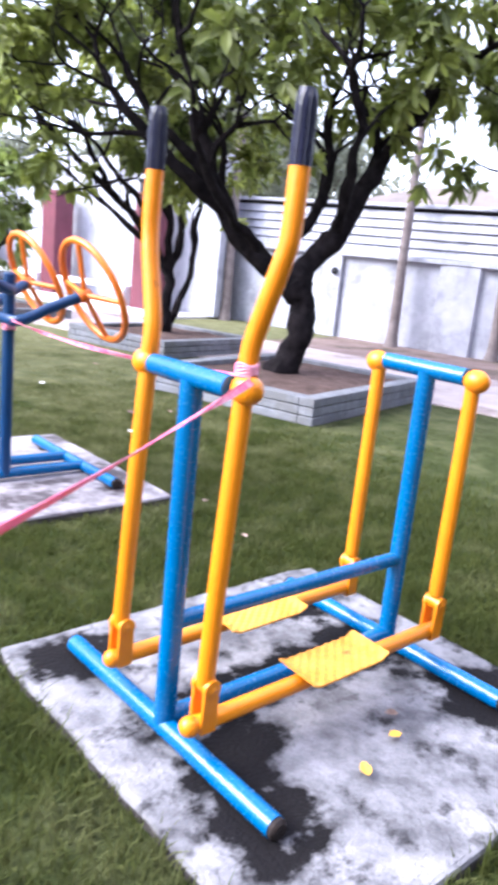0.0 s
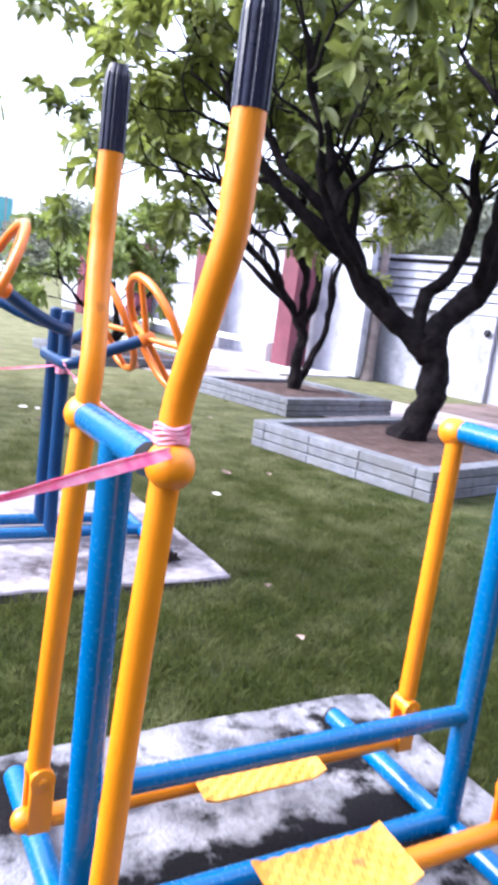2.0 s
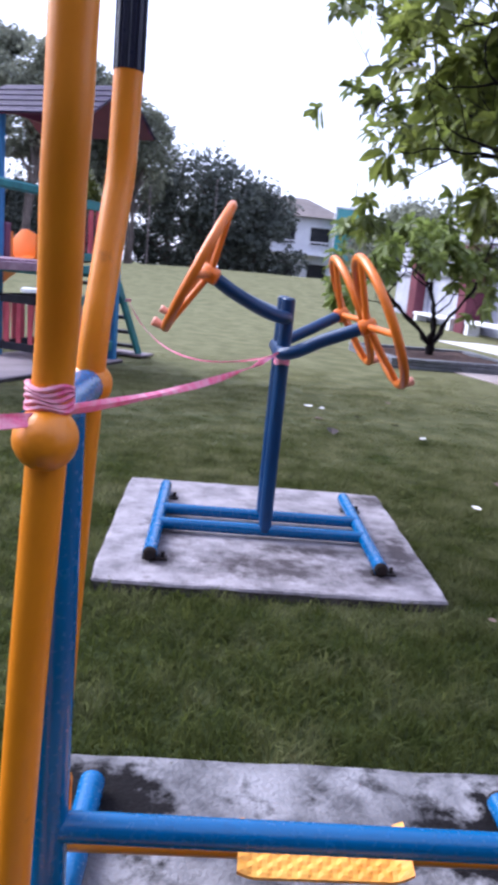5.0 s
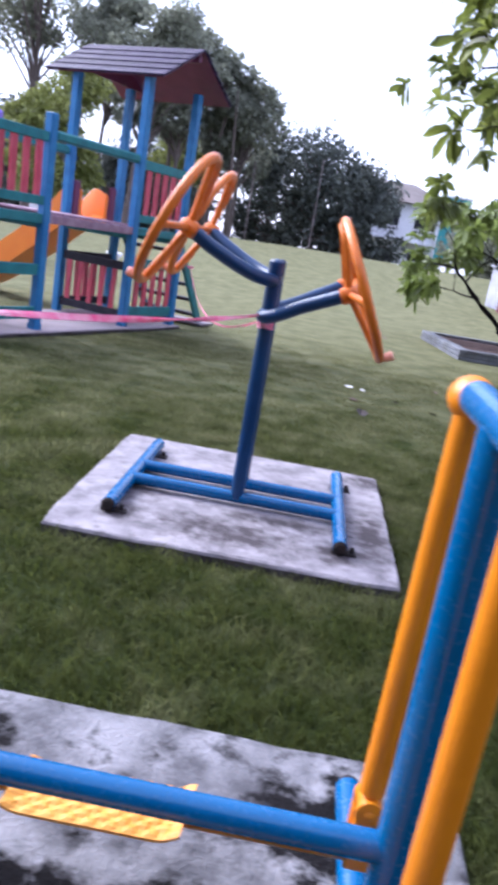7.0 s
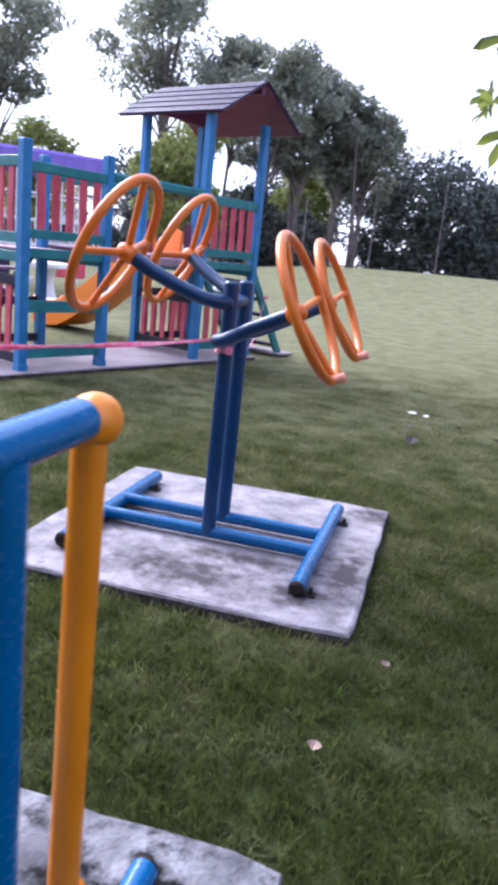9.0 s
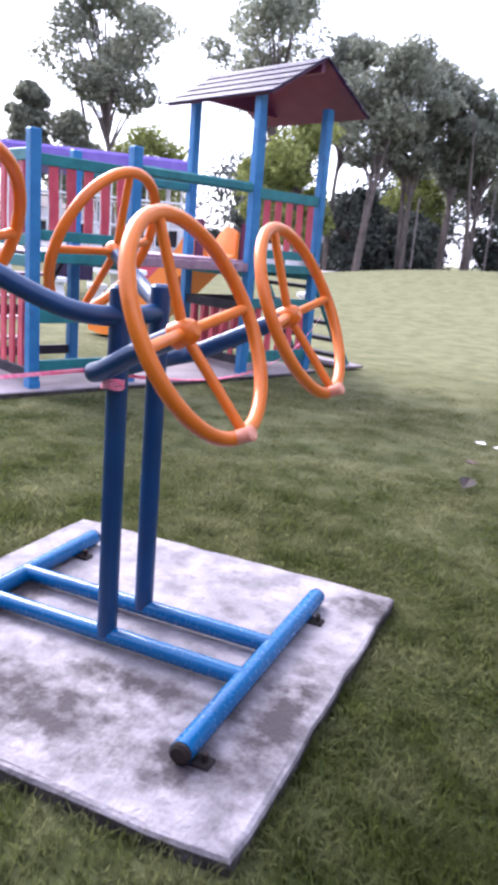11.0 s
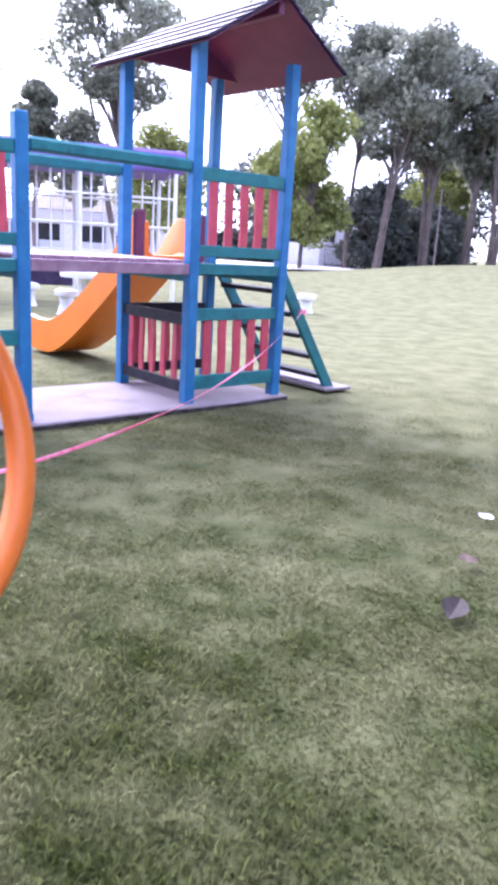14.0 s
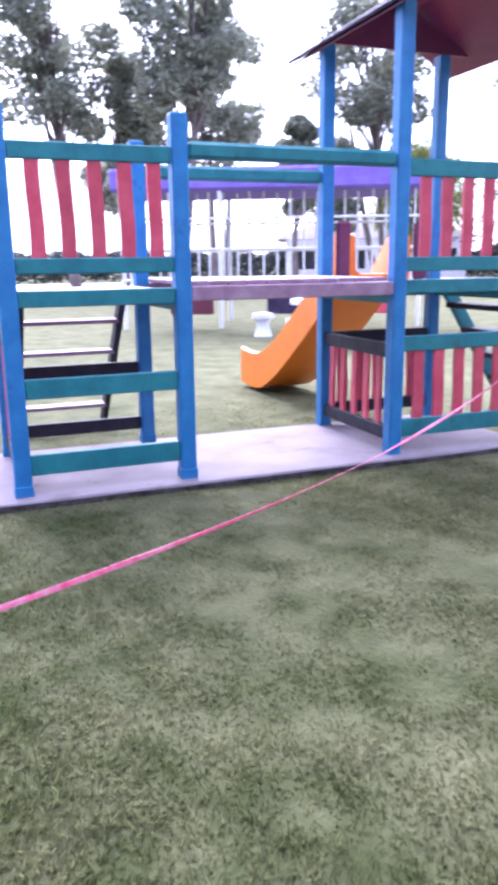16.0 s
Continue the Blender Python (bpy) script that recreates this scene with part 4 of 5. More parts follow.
build_rear_wall()
# unseen wall added behind the camera to cut the sky light from -y
ws = box((46, 0.4, 9.5), (4, -6.5, 4.7), bevel=0.02)
tagged(link_mesh("light_block_south", ws, BLOCKER), "tall unseen dark wall added to block light from the south", "wall", kind="structure")


def build_pavilion():
    o, turn = Vector((10.1, 15.2, 0)), 98.9
    pv = new("pavilion")
    pv.matrix_world = pose(o.x, o.y, 0.06, 0, 0, turn)
    tagged(pv, "white terrace building with square maroon pillars and a small vent", "building")
    for k in range(4):
        p = part("pillar", box((0.56, 0.56, 2.52), (3.55 * k, 0, 1.26), bevel=0.015), MAROON, pv)
    part("terrace_wall", box((12.4, 0.2, 3.3), (4.6, -0.66, 1.65), bevel=0.01), WALL, pv, "weathered white rendered wall")
    part("eaves_board", box((12.6, 0.34, 0.14), (4.6, -0.72, 3.37), bevel=0.02), WALL, pv)
    part("vent", box((0.42, 0.05, 0.34), (0.9, -0.55, 2.75), bevel=0.01), DARK, pv, "small dark wall vent")
    for k in range(3):
        x = 1.78 + 3.55 * k
        b = thing("bench", (0, 0, 0), "white concrete bench between two maroon pillars", "bench", "terrace benches")
        b.matrix_world = pv.matrix_world @ pose(x, 0.12, 0)
        part("seat", box((2.7, 0.42, 0.10), (0, 0, 0.41), bevel=0.015), WHITE, b)
        for s in (-1, 1):
            part("leg", box((0.2, 0.38, 0.36), (s * 1.2, 0, 0.18), bevel=0.012), WHITE, b)


build_pavilion()


def build_house(at, turn, w, d, storeys, label, mat_wall=WHITE, panel=False):
    h = thing("house", at, label, "house", "houses beyond the park", turn=turn)
    H = 3.1 * storeys
    part("wall", box((w, d, H), (0, 0, H / 2), bevel=0.03), mat_wall, h)
    bm = bmesh.new()
    e = 0.9
    lo = [bm.verts.new((sx * (w / 2 + e), sy * (d / 2 + e), H)) for sx, sy in ((-1, -1), (1, -1), (1, 1), (-1, 1))]
    r = [bm.verts.new((-w / 4, 0, H + 1.9)), bm.verts.new((w / 4, 0, H + 1.9))]
    for f in ((lo[0], lo[1], r[1], r[0]), (lo[1], lo[2], r[1]), (lo[2], lo[3], r[0], r[1]), (lo[3], lo[0], r[0]), (lo[3], lo[2], lo[1], lo[0])):
        bm.faces.new(f)
    part("roof", bm, ROOFM, h, "brown hipped tile roof")
    for s in range(storeys):
        n = max(2, int(w / 3))
        for k in range(n):
            x = -w / 2 + (k + 0.5) * w / n
            win = part("window", box((w / n * 0.55, 0.12, 1.5), (x, -d / 2 - 0.02, 3.1 * s + 1.55), bevel=0.01), DARK, h, "dark window")
            part("frame", box((w / n * 0.62, 0.06, 0.10), (x, -d / 2 - 0.05, 3.1 * s + 2.36), bevel=0.01), WHITE, win)
            part("sill", box((w / n * 0.62, 0.2, 0.08), (x, -d / 2 - 0.08, 3.1 * s + 0.76), bevel=0.01), WHITE, win)
    if storeys > 1:
        part("balcony", box((w * 0.8, 1.4, 0.2), (0, -d / 2 - 0.7, 3.1), bevel=0.02), WHITE, h)
        for k in range(24):
            x = -w * 0.4 + w * 0.8 * k / 23
            part("baluster", box((0.06, 0.06, 0.9), (x, -d / 2 - 1.35, 3.65), bevel=0.006), WHITE, h)
        part("balcony_rail", box((w * 0.8, 0.1, 0.08), (0, -d / 2 - 1.35, 4.13), bevel=0.01), WHITE, h)
    if panel:
        part("glass_panel", box((2.2, 0.2, 5.0), (w / 2 + 0.6, -d / 2 - 1.2, 4.6), bevel=0.03), TEALGLASS, h, "tall teal glass panel with white frame")
        for s in (-1, 1):
            part("panel_frame", box((0.16, 0.26, 7.2), (w / 2 + 0.6 + s * 1.15, -d / 2 - 1.2, 3.6), bevel=0.02), WHITE, h)
        part("panel_frame", box((2.5, 0.26, 0.18), (w / 2 + 0.6, -d / 2 - 1.2, 7.18), bevel=0.02), WHITE, h)
    return h


build_house((7.0, 72, 0), 4, 9, 8, 2, "white two-storey house with brown roof, balcony and teal panel", panel=True)
build_house((28, 17, 0), 104, 16, 7, 1, "white house with a brown roof beyond the wall")
build_house((-22, 78, 0), 25, 12, 8, 1, "pale house glimpsed between the park trees")
build_house((-36, 58, 0), 40, 14, 8, 1, "pale house glimpsed between the park trees")

# ---- things ----
build_walker()
build_wheel_trainer()
build_tower()
tape_run((1.655, 1.70, 1.135), (-0.6, 0.05, 1.21), 0.035, "twisted pink plastic barrier tape tied to the air walker", width=0.009)
tape_run((1.66, 1.74, 1.135), (2.15, 4.26, 0.975), 0.03, "twisted pink plastic barrier tape between the two machines", width=0.009)
tape_run((2.16, 4.35, 0.95), (0.695, 10.84, 0.80), 0.29, "slack pink plastic barrier tape tied to the ladder", 14, 0.0065)
tape_knot((1.662, 1.732, 1.158), 0.0265)
tape_knot((2.17, 4.315, 0.93), 0.034)
tape_knot((0.695, 10.84, 0.80), 0.035)

build_planter((5.27, 4.94), 2.08, 2.5, 0.26, "low grey stone planter round a big frangipani tree")
build_planter((6.15, 8.62), 1.95, 2.1, 0.24, "low grey stone planter round a forked frangipani tree", turn=12.5)
build_planter((4.70, 12.75), 2.45, 2.4, 0.18, "low grey stone planter with a light green bush", turn=6.5)
build_planter((7.61, 1.78), 2.08, 2.5, 0.26, "low grey stone planter in the shade")

# the big tree: limbs given as (to the side, away, up, radius)
S1, A1 = Vector((0.70, -0.71, 0)), Vector((0.71, 0.70, 0))


def limb(rows, s=S1, a=A1):
    return [(*(s * p[0] + a * p[1])[:2], p[2], p[3]) for p in rows]


frangipani((6.40, 6.50, 0.20), [
    limb([(-0.12, 0, -0.08, 0.24), (-0.02, 0, 0.12, 0.17), (0.08, 0.02, 0.5, 0.15), (0.06, 0.0, 0.9, 0.16), (0.0, 0, 1.1, 0.15)]),
    limb([(0.02, 0, 0.98, 0.14), (0.10, 0.05, 1.25, 0.135), (0.35, 0.12, 1.6, 0.125), (0.62, 0.2, 2.15, 0.11), (0.95, 0.3, 2.8, 0.09), (1.35, 0.2, 3.4, 0.07), (1.8, 0, 3.8, 0.05)]),
    limb([(0.0, 0, 0.95, 0.14), (-0.28, -0.05, 1.2, 0.13), (-0.75, -0.1, 1.55, 0.12), (-1.0, -0.2, 1.95, 0.105), (-1.2, -0.3, 2.5, 0.085), (-1.4, -0.3, 3.1, 0.06), (-1.65, -0.4, 3.7, 0.04)]),
    limb([(-0.15, -0.05, 1.15, 0.09), (-0.2, 0.2, 1.55, 0.085), (0.08, 0.35, 1.85, 0.08), (0.22, 0.3, 2.5, 0.065), (0.12, 0.3, 3.0, 0.05), (0.35, 0.3, 3.6, 0.035)]),
    limb([(0.38, 0.12, 1.65, 0.08), (0.45, -0.2, 2.1, 0.07), (0.5, -0.5, 2.7, 0.055), (0.3, -0.8, 3.3, 0.04)]),
    limb([(-1.05, -0.25, 2.1, 0.08), (-1.5, -0.4, 2.5, 0.065), (-1.9, -0.3, 2.85, 0.05), (-2.2, -0.2, 3.3, 0.035)]),
    limb([(0.6, 0.2, 2.1, 0.08), (0.8, 0.8, 2.6, 0.06), (0.8, 1.4, 3.2, 0.04)]),
    limb([(-0.9, -0.2, 1.75, 0.085), (-1.5, -0.5, 2.25, 0.075), (-1.9, -0.6, 2.6, 0.06), (-2.2, -0.7, 2.95, 0.045), (-2.4, -0.7, 3.4, 0.03)]),
    limb([(-0.5, -0.1, 1.4, 0.06), (-0.9, -0.7, 1.9, 0.05), (-1.2, -1.2, 2.6, 0.04), (-1.3, -1.6, 3.3, 0.03)]),
], 5, "big dark-barked frangipani tree with twisted limbs and long leaves", LEAF, reach=0.66, flat=0.10, per=10, leaf=(0.26, 0.10), low=2.35, size=0.92)
frangipani((7.12, 10.08, 0.18), [
    [(0, 0, -0.05, 0.12, ), (0.0, 0.0, 0.35, 0.09), (0.02, 0.0, 0.8, 0.085), (0, 0, 1.0, 0.09)],
    [(0, 0, 0.95, 0.08), (-0.25, 0.0, 1.3, 0.065), (-0.7, -0.1, 1.7, 0.055), (-1.3, -0.2, 2.2, 0.045), (-1.9, -0.3, 2.9, 0.03)],
    [(0, 0, 0.95, 0.08), (-0.1, -0.1, 1.5, 0.06), (-0.4, -0.4, 2.3, 0.05), (-0.7, -0.7, 3.2, 0.035), (-1.0, -1.1, 4.0, 0.025)],
    [(0, 0, 0.95, 0.08), (0.15, -0.05, 1.5, 0.065), (0.2, -0.1, 2.3, 0.055), (0.5, -0.4, 3.2, 0.035), (0.6, -0.9, 4.1, 0.025)],
    [(0.05, 0.05, 0.0, 0.07), (0.35, 0.1, 0.5, 0.06), (0.55, 0.1, 1.1, 0.055), (0.55, 0.1, 1.9, 0.045), (0.9, 0.3, 2.8, 0.035), (1.3, 0.5, 3.6, 0.025)],
    [(-0.3, 0.0, 1.35, 0.05), (-0.9, 0.5, 1.9, 0.04), (-1.5, 1.0, 2.5, 0.03)],
    [(-0.65, -0.1, 1.68, 0.05), (-1.5, 0.1, 2.4, 0.045), (-2.3, 0.3, 3.1, 0.035), (-2.9, 0.4, 3.7, 0.025)],
    [(-0.2, -0.2, 1.8, 0.05), (-0.7, -0.3, 2.4, 0.045), (-1.2, -0.2, 3.2, 0.035), (-1.5, 0.1, 4.2, 0.025)],
    [(0.2, -0.1, 2.0, 0.05), (-0.1, 0.3, 2.8, 0.04), (-0.4, 0.4, 3.6, 0.03), (-0.5, 0.3, 4.6, 0.022)],
    [(-0.5, -0.05, 1.6, 0.045), (-1.0, -0.6, 2.0, 0.038), (-1.7, -1.0, 2.3, 0.03), (-2.2, -1.2, 2.7, 0.022)],
    [(0.2, 0.0, 2.2, 0.045), (0.5, 0.5, 2.9, 0.038), (0.5, 0.9, 3.8, 0.028)],
], 9, "forked frangipani tree with a dark trunk and wide crown", LEAF, reach=0.7, flat=0.08, per=12, leaf=(0.25, 0.10), low=1.9, size=0.92)
frangipani((8.75, 3.1, 0.2), [
    [(0, 0, -0.05, 0.15), (0.0, 0.05, 0.5, 0.11), (-0.05, 0.1, 0.9, 0.11)],
    [(-0.05, 0.1, 0.85, 0.09), (-0.3, 0.7, 1.2, 0.075), (-0.35, 1.4, 1.7, 0.06), (-0.3, 2.1, 2.2, 0.045), (-0.2, 2.7, 2.9, 0.03)],
    [(-0.05, 0.1, 0.85, 0.09), (-0.4, 0.35, 1.5, 0.07), (-0.9, 0.9, 2.3, 0.055), (-1.2, 1.5, 3.1, 0.035)],
    [(-0.05, 0.1, 0.85, 0.09), (0.3, 0.3, 1.6, 0.07), (0.5, 1.1, 2.5, 0.05), (0.4, 1.9, 3.3, 0.03)],
    [(-0.05, 0.1, 0.85, 0.08), (0.1, -0.6, 1.6, 0.06), (0.1, -1.2, 2.6, 0.04)],
], 17, "dark frangipani tree leaning over a stone planter", LEAF, reach=0.6, flat=0.1, per=10, leaf=(0.26, 0.10), low=1.9, size=0.93)
frangipani((5.75, 14.35, 0.13), [
    [(0, 0, -0.05, 0.09), (0, 0, 0.15, 0.08), (0, 0, 0.25, 0.08)],
    [(0, 0, 0.2, 0.06), (-0.4, 0, 0.6, 0.045), (-0.9, -0.1, 1.0, 0.035), (-1.3, -0.1, 1.4, 0.025)],
    [(0, 0, 0.2, 0.06), (-0.1, -0.3, 0.7, 0.045), (-0.3, -0.6, 1.4, 0.03)],
    [(0, 0, 0.2, 0.06), (0.3, 0.1, 0.7, 0.045), (0.7, 0.1, 1.3, 0.03), (0.9, 0.2, 1.9, 0.022)],
    [(0, 0, 0.2, 0.06), (0.1, 0.5, 0.8, 0.04), (0.0, 0.9, 1.5, 0.025)],
], 23, "bushy young frangipani with light green leaves", LEAF_LIGHT, twig_levels=3, reach=0.5, leaf=(0.30, 0.115), size=0.87)

# palm-like bare trunks in front of the wall
for x, y, r, h in ((12.25, 9.75, 0.115, 4.4), (13.05, 8.0, 0.115, 4.0), (11.2, 13.7, 0.13, 4.4)):
    tk = thing("palm_trunk", (x, y, 0.0), "slim grey palm trunk standing before the white wall", "tree trunk", "trunks along the wall")
    part("trunk", tube(smooth_line([(0, 0, -0.05), (0.02, 0, 0.5), (0.03, 0.02, 2), (0.08, 0.05, h)], 6), [r * (1.35 - 0.35 * min(1, k / 4)) * (1 - 0.02 * k) * (1 + 0.03 * (k % 2)) for k in range(19)], 12), BARK_PALE, tk, smooth=True)

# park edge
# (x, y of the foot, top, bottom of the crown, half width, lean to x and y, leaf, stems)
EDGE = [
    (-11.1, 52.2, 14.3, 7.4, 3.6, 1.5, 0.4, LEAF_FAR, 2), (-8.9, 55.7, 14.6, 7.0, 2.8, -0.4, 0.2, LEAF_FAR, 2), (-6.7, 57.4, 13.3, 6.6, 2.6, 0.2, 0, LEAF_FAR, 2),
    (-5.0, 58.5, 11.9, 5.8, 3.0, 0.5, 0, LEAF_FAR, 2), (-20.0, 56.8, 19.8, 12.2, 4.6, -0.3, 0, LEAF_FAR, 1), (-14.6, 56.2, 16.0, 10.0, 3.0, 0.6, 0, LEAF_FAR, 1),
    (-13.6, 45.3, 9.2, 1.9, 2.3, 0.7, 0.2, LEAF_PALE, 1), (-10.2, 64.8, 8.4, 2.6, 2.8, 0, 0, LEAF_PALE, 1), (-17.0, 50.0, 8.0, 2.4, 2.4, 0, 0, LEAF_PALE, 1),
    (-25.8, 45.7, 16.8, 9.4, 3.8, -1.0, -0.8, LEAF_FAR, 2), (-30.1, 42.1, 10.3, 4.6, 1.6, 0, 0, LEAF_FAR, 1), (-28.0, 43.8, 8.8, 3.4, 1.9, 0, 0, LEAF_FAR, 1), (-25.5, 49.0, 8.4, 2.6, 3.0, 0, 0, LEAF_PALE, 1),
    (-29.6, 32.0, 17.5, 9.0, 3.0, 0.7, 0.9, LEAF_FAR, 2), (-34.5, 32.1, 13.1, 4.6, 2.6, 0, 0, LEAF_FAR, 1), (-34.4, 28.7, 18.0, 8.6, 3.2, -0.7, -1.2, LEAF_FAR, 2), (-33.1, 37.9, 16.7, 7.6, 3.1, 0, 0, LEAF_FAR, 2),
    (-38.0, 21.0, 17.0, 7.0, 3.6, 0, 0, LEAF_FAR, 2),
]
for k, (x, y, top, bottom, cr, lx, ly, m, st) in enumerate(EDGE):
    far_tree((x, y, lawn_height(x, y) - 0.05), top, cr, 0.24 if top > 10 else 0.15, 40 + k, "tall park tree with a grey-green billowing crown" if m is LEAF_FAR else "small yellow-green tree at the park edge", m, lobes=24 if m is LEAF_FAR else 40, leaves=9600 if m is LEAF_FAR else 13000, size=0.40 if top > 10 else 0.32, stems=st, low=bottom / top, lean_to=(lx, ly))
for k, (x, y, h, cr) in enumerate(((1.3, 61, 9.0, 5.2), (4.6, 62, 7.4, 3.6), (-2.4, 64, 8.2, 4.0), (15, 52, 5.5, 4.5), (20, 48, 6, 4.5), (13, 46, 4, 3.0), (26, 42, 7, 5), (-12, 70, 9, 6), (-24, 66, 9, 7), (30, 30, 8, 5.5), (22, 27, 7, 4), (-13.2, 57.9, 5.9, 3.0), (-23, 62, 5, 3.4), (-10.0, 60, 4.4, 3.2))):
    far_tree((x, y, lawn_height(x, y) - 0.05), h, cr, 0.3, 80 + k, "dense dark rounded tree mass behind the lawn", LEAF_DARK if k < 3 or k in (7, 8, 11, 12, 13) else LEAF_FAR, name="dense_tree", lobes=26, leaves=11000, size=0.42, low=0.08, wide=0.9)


def build_hedge(p, q, h, seed):
    nr = np.random.default_rng(seed)
    p, q = np.array((*p, 0.0)), np.array((*q, 0.0))
    n = int(np.linalg.norm(q - p) * 420)
    t = nr.random(n)
    c = p + (q - p) * t[:, None] + nr.normal(size=(n, 3)) * np.array([0.35, 0.35, 0])
    c[:, 2] = nr.random(n) ** 0.7 * h * (1 + 0.12 * np.sin(t * 40))
    e, g = nr.normal(size=(n, 3)), nr.normal(size=(n, 3))
    e /= np.linalg.norm(e, axis=1)[:, None]
    g /= np.linalg.norm(g, axis=1)[:, None]
    V = np.stack([c - e * 0.2, c + g * 0.12, c + e * 0.2, c - g * 0.12], 1).reshape(-1, 3)
    ob = arrays("hedge", [tuple(v) for v in V], [tuple(range(4 * k, 4 * k + 4)) for k in range(n)], LEAF_DARK)
    tagged(ob, "dark clipped hedge along the park boundary", "hedge", kind="stuff")


build_hedge((-8, 63), (-30, 60), 2.2, 1)
build_hedge((-30, 60), (-50, 44), 2.2, 2)
build_hedge((-50, 44), (-56, 14), 2.2, 3)

# far paving and gate posts
def far_pave():
    bm = bmesh.new()
    q = [(-9, 62), (-34, 58), (-46, 30), (-37, 23), (-21, 33), (-11.5, 45)]
    v = [bm.verts.new((x, y, lawn_height(x, y) + 0.06)) for x, y in q]
    bm.faces.new(v[::-1])
    bmesh.ops.recalc_face_normals(bm, faces=bm.faces[:])
    bmesh.ops.triangulate(bm, faces=bm.faces[:])
    tagged(link_mesh("pavement", bm, PAVE), "pale paved court beyond the lawn", "pavement", kind="structure")


far_pave()
for x, y in ((-14.7, 60.1), (-13.9, 60.4)):
    g = thing("gate_post", (x, y, 0.05), "white square gate post by the park boundary", "gate post", "white gate posts")
    part("shaft", box((0.4, 0.4, 1.75), (0, 0, 0.875), bevel=0.02), WHITE, g)
    part("cap", box((0.5, 0.5, 0.1), (0, 0, 1.8), bevel=0.02), WHITE, g)
def build_gatehouse(at, turn):
    g = thing("gatehouse", at, "small white gatehouse with a dark window by the park gate", "gatehouse", turn=turn)
    part("wall", box((2.0, 2.0, 3.7), (0, 0, 1.85), bevel=0.03), WHITE, g)
    bm = bmesh.new()
    lo = [bm.verts.new((sx * 1.35, sy * 1.35, 3.7)) for sx, sy in ((-1, -1), (1, -1), (1, 1), (-1, 1))]
    hi = [bm.verts.new((sx * 0.5, sy * 0.5, 4.6)) for sx, sy in ((-1, -1), (1, -1), (1, 1), (-1, 1))]
    bm.faces.new(hi)
    bm.faces.new(lo[::-1])
    for k in range(4):
        bm.faces.new((lo[k], lo[(k + 1) % 4], hi[(k + 1) % 4], hi[k]))
    part("roof", bm, WHITE, g, "pale stepped roof")
    win = part("window", box((0.8, 0.06, 1.1), (0, -1.01, 2.4), bevel=0.01), DARK, g, "dark window")
    part("sill", box((1.0, 0.14, 0.08), (0, -1.05, 1.8), bevel=0.01), WHITE, win)
    part("glazing_bar", box((0.05, 0.05, 1.1), (0, -1.045, 2.4), bevel=0.004), WHITE, win)


build_gatehouse((-17.7, 61.2, 0.05), 16)
gw = thing("gate_wall", (-19.2, 58.6, 0.05), "low white boundary wall beside the gate", "wall", turn=14)
part("wall", box((3.2, 0.25, 1.62), (0, 0, 0.81), bevel=0.02), WHITE, gw)
part("coping", box((3.3, 0.36, 0.08), (0, 0, 1.66), bevel=0.01), WHITE, gw)
gt = thing("gate_railing", (-16.2, 59.6, 0.05), "dark steel gate railing between white posts", "gate", turn=14)
for z in (0.2, 1.55):
    part("rail", box((2.5, 0.05, 0.07), (0, 0, z), bevel=0.005), DARK, gt)
for k in range(14):
    part("bar", tube([(-1.2 + 2.4 * k / 13, 0, 0), (-1.2 + 2.4 * k / 13, 0, 1.7)], 0.022, 6), DARK, gt)
for x, y, h in ((-7.0, 50, 4.6), (-3.4, 56, 6.0), (10.5, 53, 7.0), (1.2, 57, 7)):
    p = thing("lamp_pole", (x, y, lawn_height(x, y)), "thin grey metal lamp pole behind the lawn", "lamp pole", "lamp poles")
    part("pole", tube([(0, 0, -0.1), (0, 0, h)], [0.05, 0.035], 8), BARK_PALE, p, smooth=True)


# covered climbing frame
def build_climbing_frame(at, turn):
    f = thing("climbing_frame", at, "white pipe climbing frame under a violet canvas canopy", "climbing frame", turn=turn)
    part("canopy", box((6.4, 2.4, 0.45), (0, 0, 2.95), bevel=0.06), CANVAS, f, "violet canvas canopy")
    for sx in (-3.0, -1.0, 1.0, 3.0):
        for sy in (-1.1, 1.1):
            part("pole", tube([(sx, sy, 0), (sx, sy, 2.8)], 0.045, 10), WHITE, f, smooth=True)
    for k in range(22):
        x = -2.9 + 5.8 * k / 21
        part("rod", tube([(x, -0.9 + 0.2 * (k % 3), 0.9), (x, -0.9 + 0.2 * (k % 3), 2.75)], 0.022, 8), WHITE, f, smooth=True)
    for z in (1.0, 1.6, 2.2):
        for y in (-1.1, 1.1):
            part("cross_rod", tube([(-3, y, z), (3, y, z)], 0.025, 8), WHITE, f, smooth=True)
    for k, x in enumerate((-1.6, 0.4, 2.2)):
        part("panel", box((0.9, 0.06, 0.6), (x, -1.15, 0.6), bevel=0.02), (MAROON, WOOD_PURPLE, WOOD_RED)[k], f, "coloured play panel")


build_climbing_frame((-8.6, 17.6, 0.0), 42)


def build_stool():
    s = thing("garden_stool", (-6.7, 15.4, 0), "white concrete garden stool with a narrow waist", "stool", "stools round the table")
    part("pedestal", tube([(0, 0, 0), (0, 0, 0.1), (0, 0, 0.2), (0, 0, 0.34)], [0.17, 0.14, 0.11, 0.13], 16, dome=0), WHITE, s, smooth=True)
    part("seat", tube([(0, 0, 0.34), (0, 0, 0.42)], 0.2, 20, dome=0.1), WHITE, s, smooth=True)
    return s


stool = build_stool()
for x, y in ((-5.3, 14.8), (-2.6, 19.2)):
    copy_thing(stool, pose(x, y, 0))


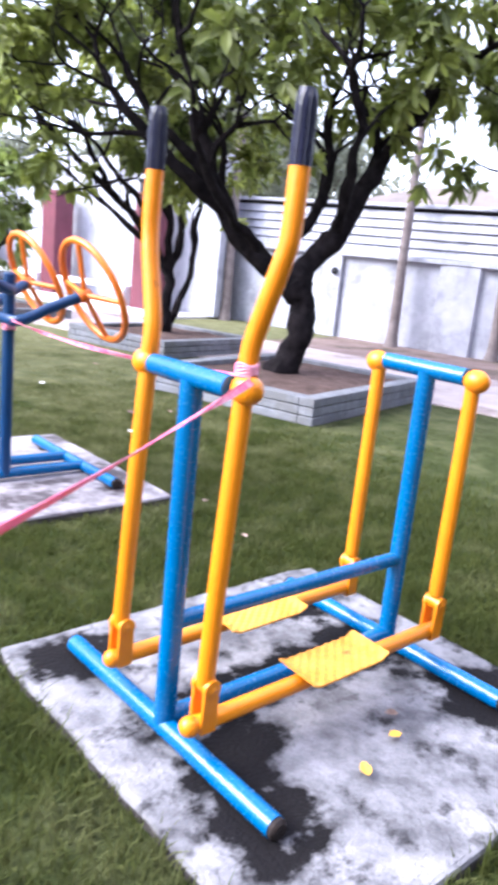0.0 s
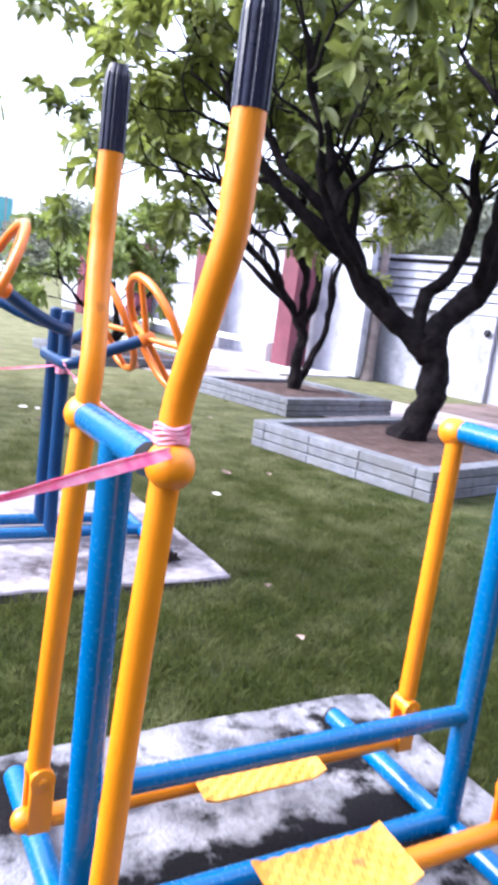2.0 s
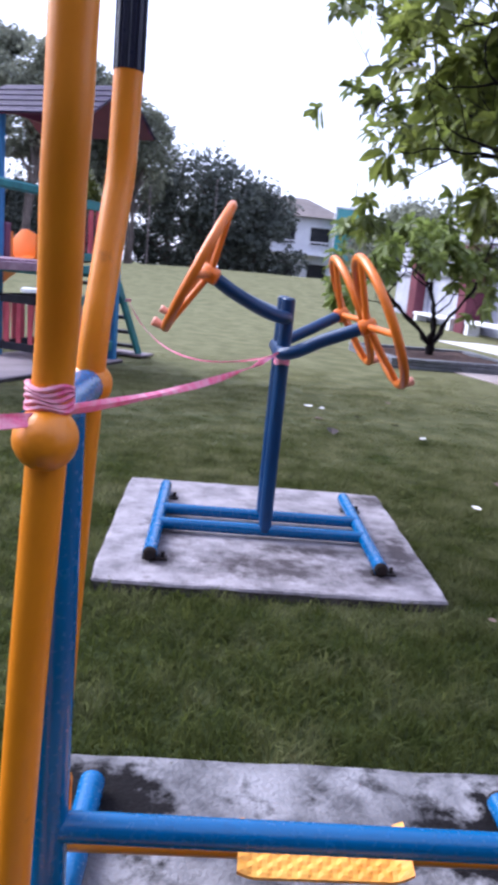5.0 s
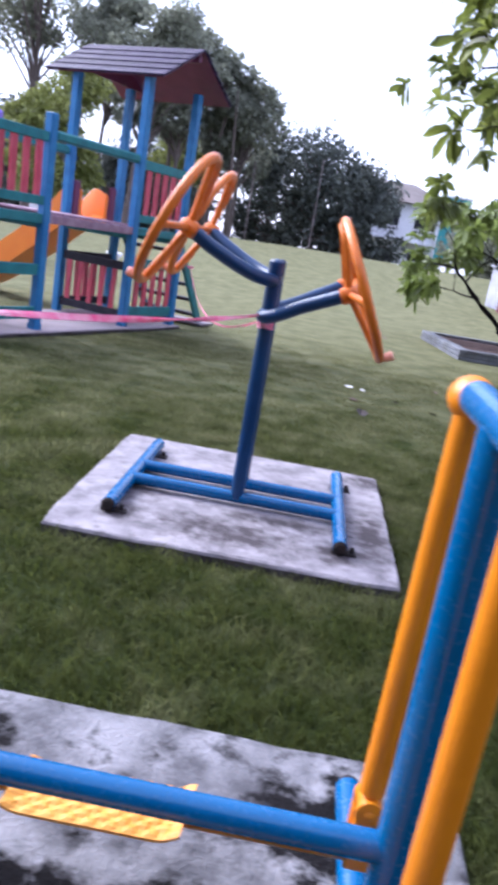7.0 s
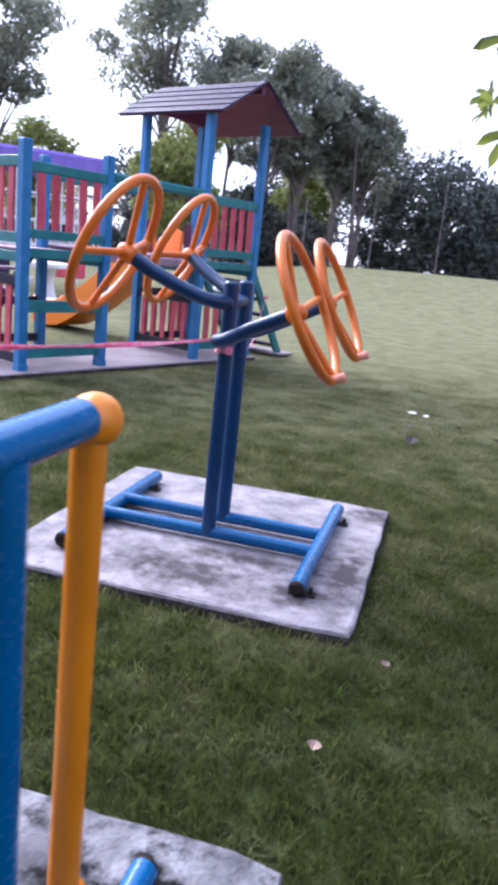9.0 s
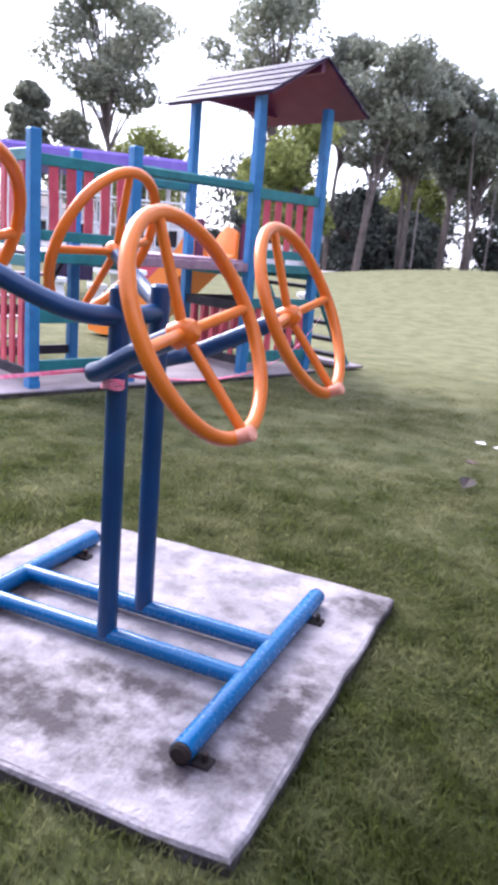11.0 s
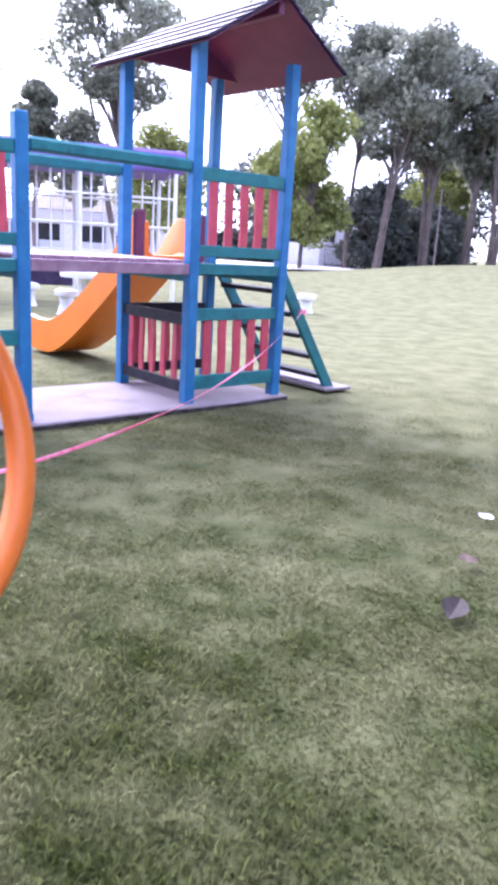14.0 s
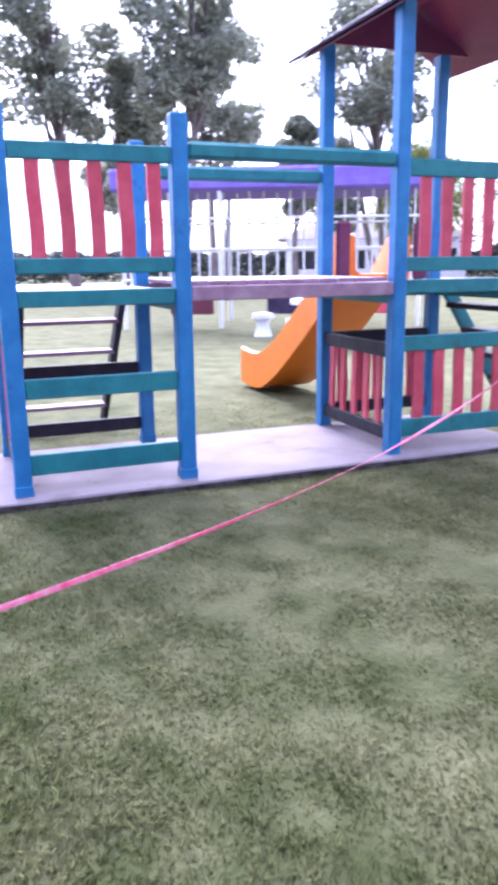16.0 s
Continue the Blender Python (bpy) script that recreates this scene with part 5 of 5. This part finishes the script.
def build_table(at):
    s = thing("garden_table", at, "white round concrete garden table", "table", "concrete tables")
    part("pedestal", tube([(0, 0, 0), (0, 0, 0.12), (0, 0, 0.35), (0, 0, 0.68)], [0.26, 0.2, 0.15, 0.2], 18, dome=0), WHITE, s, smooth=True)
    part("tabletop", tube([(0, 0, 0.68), (0, 0, 0.76)], 0.5, 28, dome=0.03), WHITE, s, smooth=True)
    return s


build_table((-4.75, 14.75, 0))

# litter on the lawn
LITTER = [(2.85, 8.31), (2.98, 8.24), (2.92, 7.12), (2.88, 7.65), (3.52, 5.16), (3.88, 5.73), (3.28, 7.91), (3.06, 3.60), (2.91, 3.07), (3.59, 7.65), (3.80, 8.92), (3.71, 7.11), (3.63, 13.82), (4.87, 8.16), (4.24, 5.70), (5.70, 9.43)]


def fallen_leaf(i, x, y, z, material, label, scale=1.0):
    rng = random.Random(i)
    L, W = 0.13 * scale * rng.uniform(0.6, 1.3), 0.045 * scale * rng.uniform(0.7, 1.3)
    bm = bmesh.new()
    c = 0.25 + 0.3 * rng.random()
    rows = []
    for k in range(6):
        t = k / 5
        w = W * math.sin(math.pi * (0.08 + 0.9 * t))
        zc = 0.012 + c * L * (t - 0.5) ** 2
        rows.append([bm.verts.new(((t - 0.5) * L, -w, zc + 0.4 * w)), bm.verts.new(((t - 0.5) * L, 0, zc)), bm.verts.new(((t - 0.5) * L, w, zc + 0.4 * w))])
    for a, b in zip(rows, rows[1:]):
        bm.faces.new((a[0], a[1], b[1], b[0]))
        bm.faces.new((a[1], a[2], b[2], b[1]))
    ob = link_mesh("fallen_leaf", bm, material, True)
    ob.matrix_world = pose(x, y, z, rng.uniform(-12, 12), rng.uniform(-12, 12), rng.uniform(0, 360))
    tagged(ob, label, "leaf", "fallen leaves")


for i, (x, y) in enumerate(LITTER):
    m = PETAL if i in (0, 1, 4, 11) else DRY_DARK if i in (2, 6, 9) else DRY
    fallen_leaf(i, x, y, 0.025, m, "curled pale petal lying on the grass" if m is PETAL else "curled brown dry leaf lying on the grass", 0.38 if y < 4 else 0.95 if i in (2, 3) else 0.65)
for i, (x, y) in enumerate(((2.22, 1.52), (2.02, 1.46), (2.3, 1.6), (1.9, 2.3))):
    fallen_leaf(100 + i, x, y, 0.046, FALLEN_YELLOW if i < 2 else DRY, "small yellow leaf fallen on the concrete slab" if i < 2 else "small dry leaf fallen on the concrete slab", 0.45)

HOLES = [(1.42, 2.93, 1.11, 2.62), (1.42, 2.92, 3.71, 5.23)]
grass_patch("grass_near", -0.5, 5.4, 0.3, 7.2, 6800, 0.066, HOLES, 1, 2.2)
grass_patch("grass_middle", -2.5, 6.0, 3.8, 12.5, 6600, 0.036, HOLES, 2, 4.0, 0.5, 1.5)
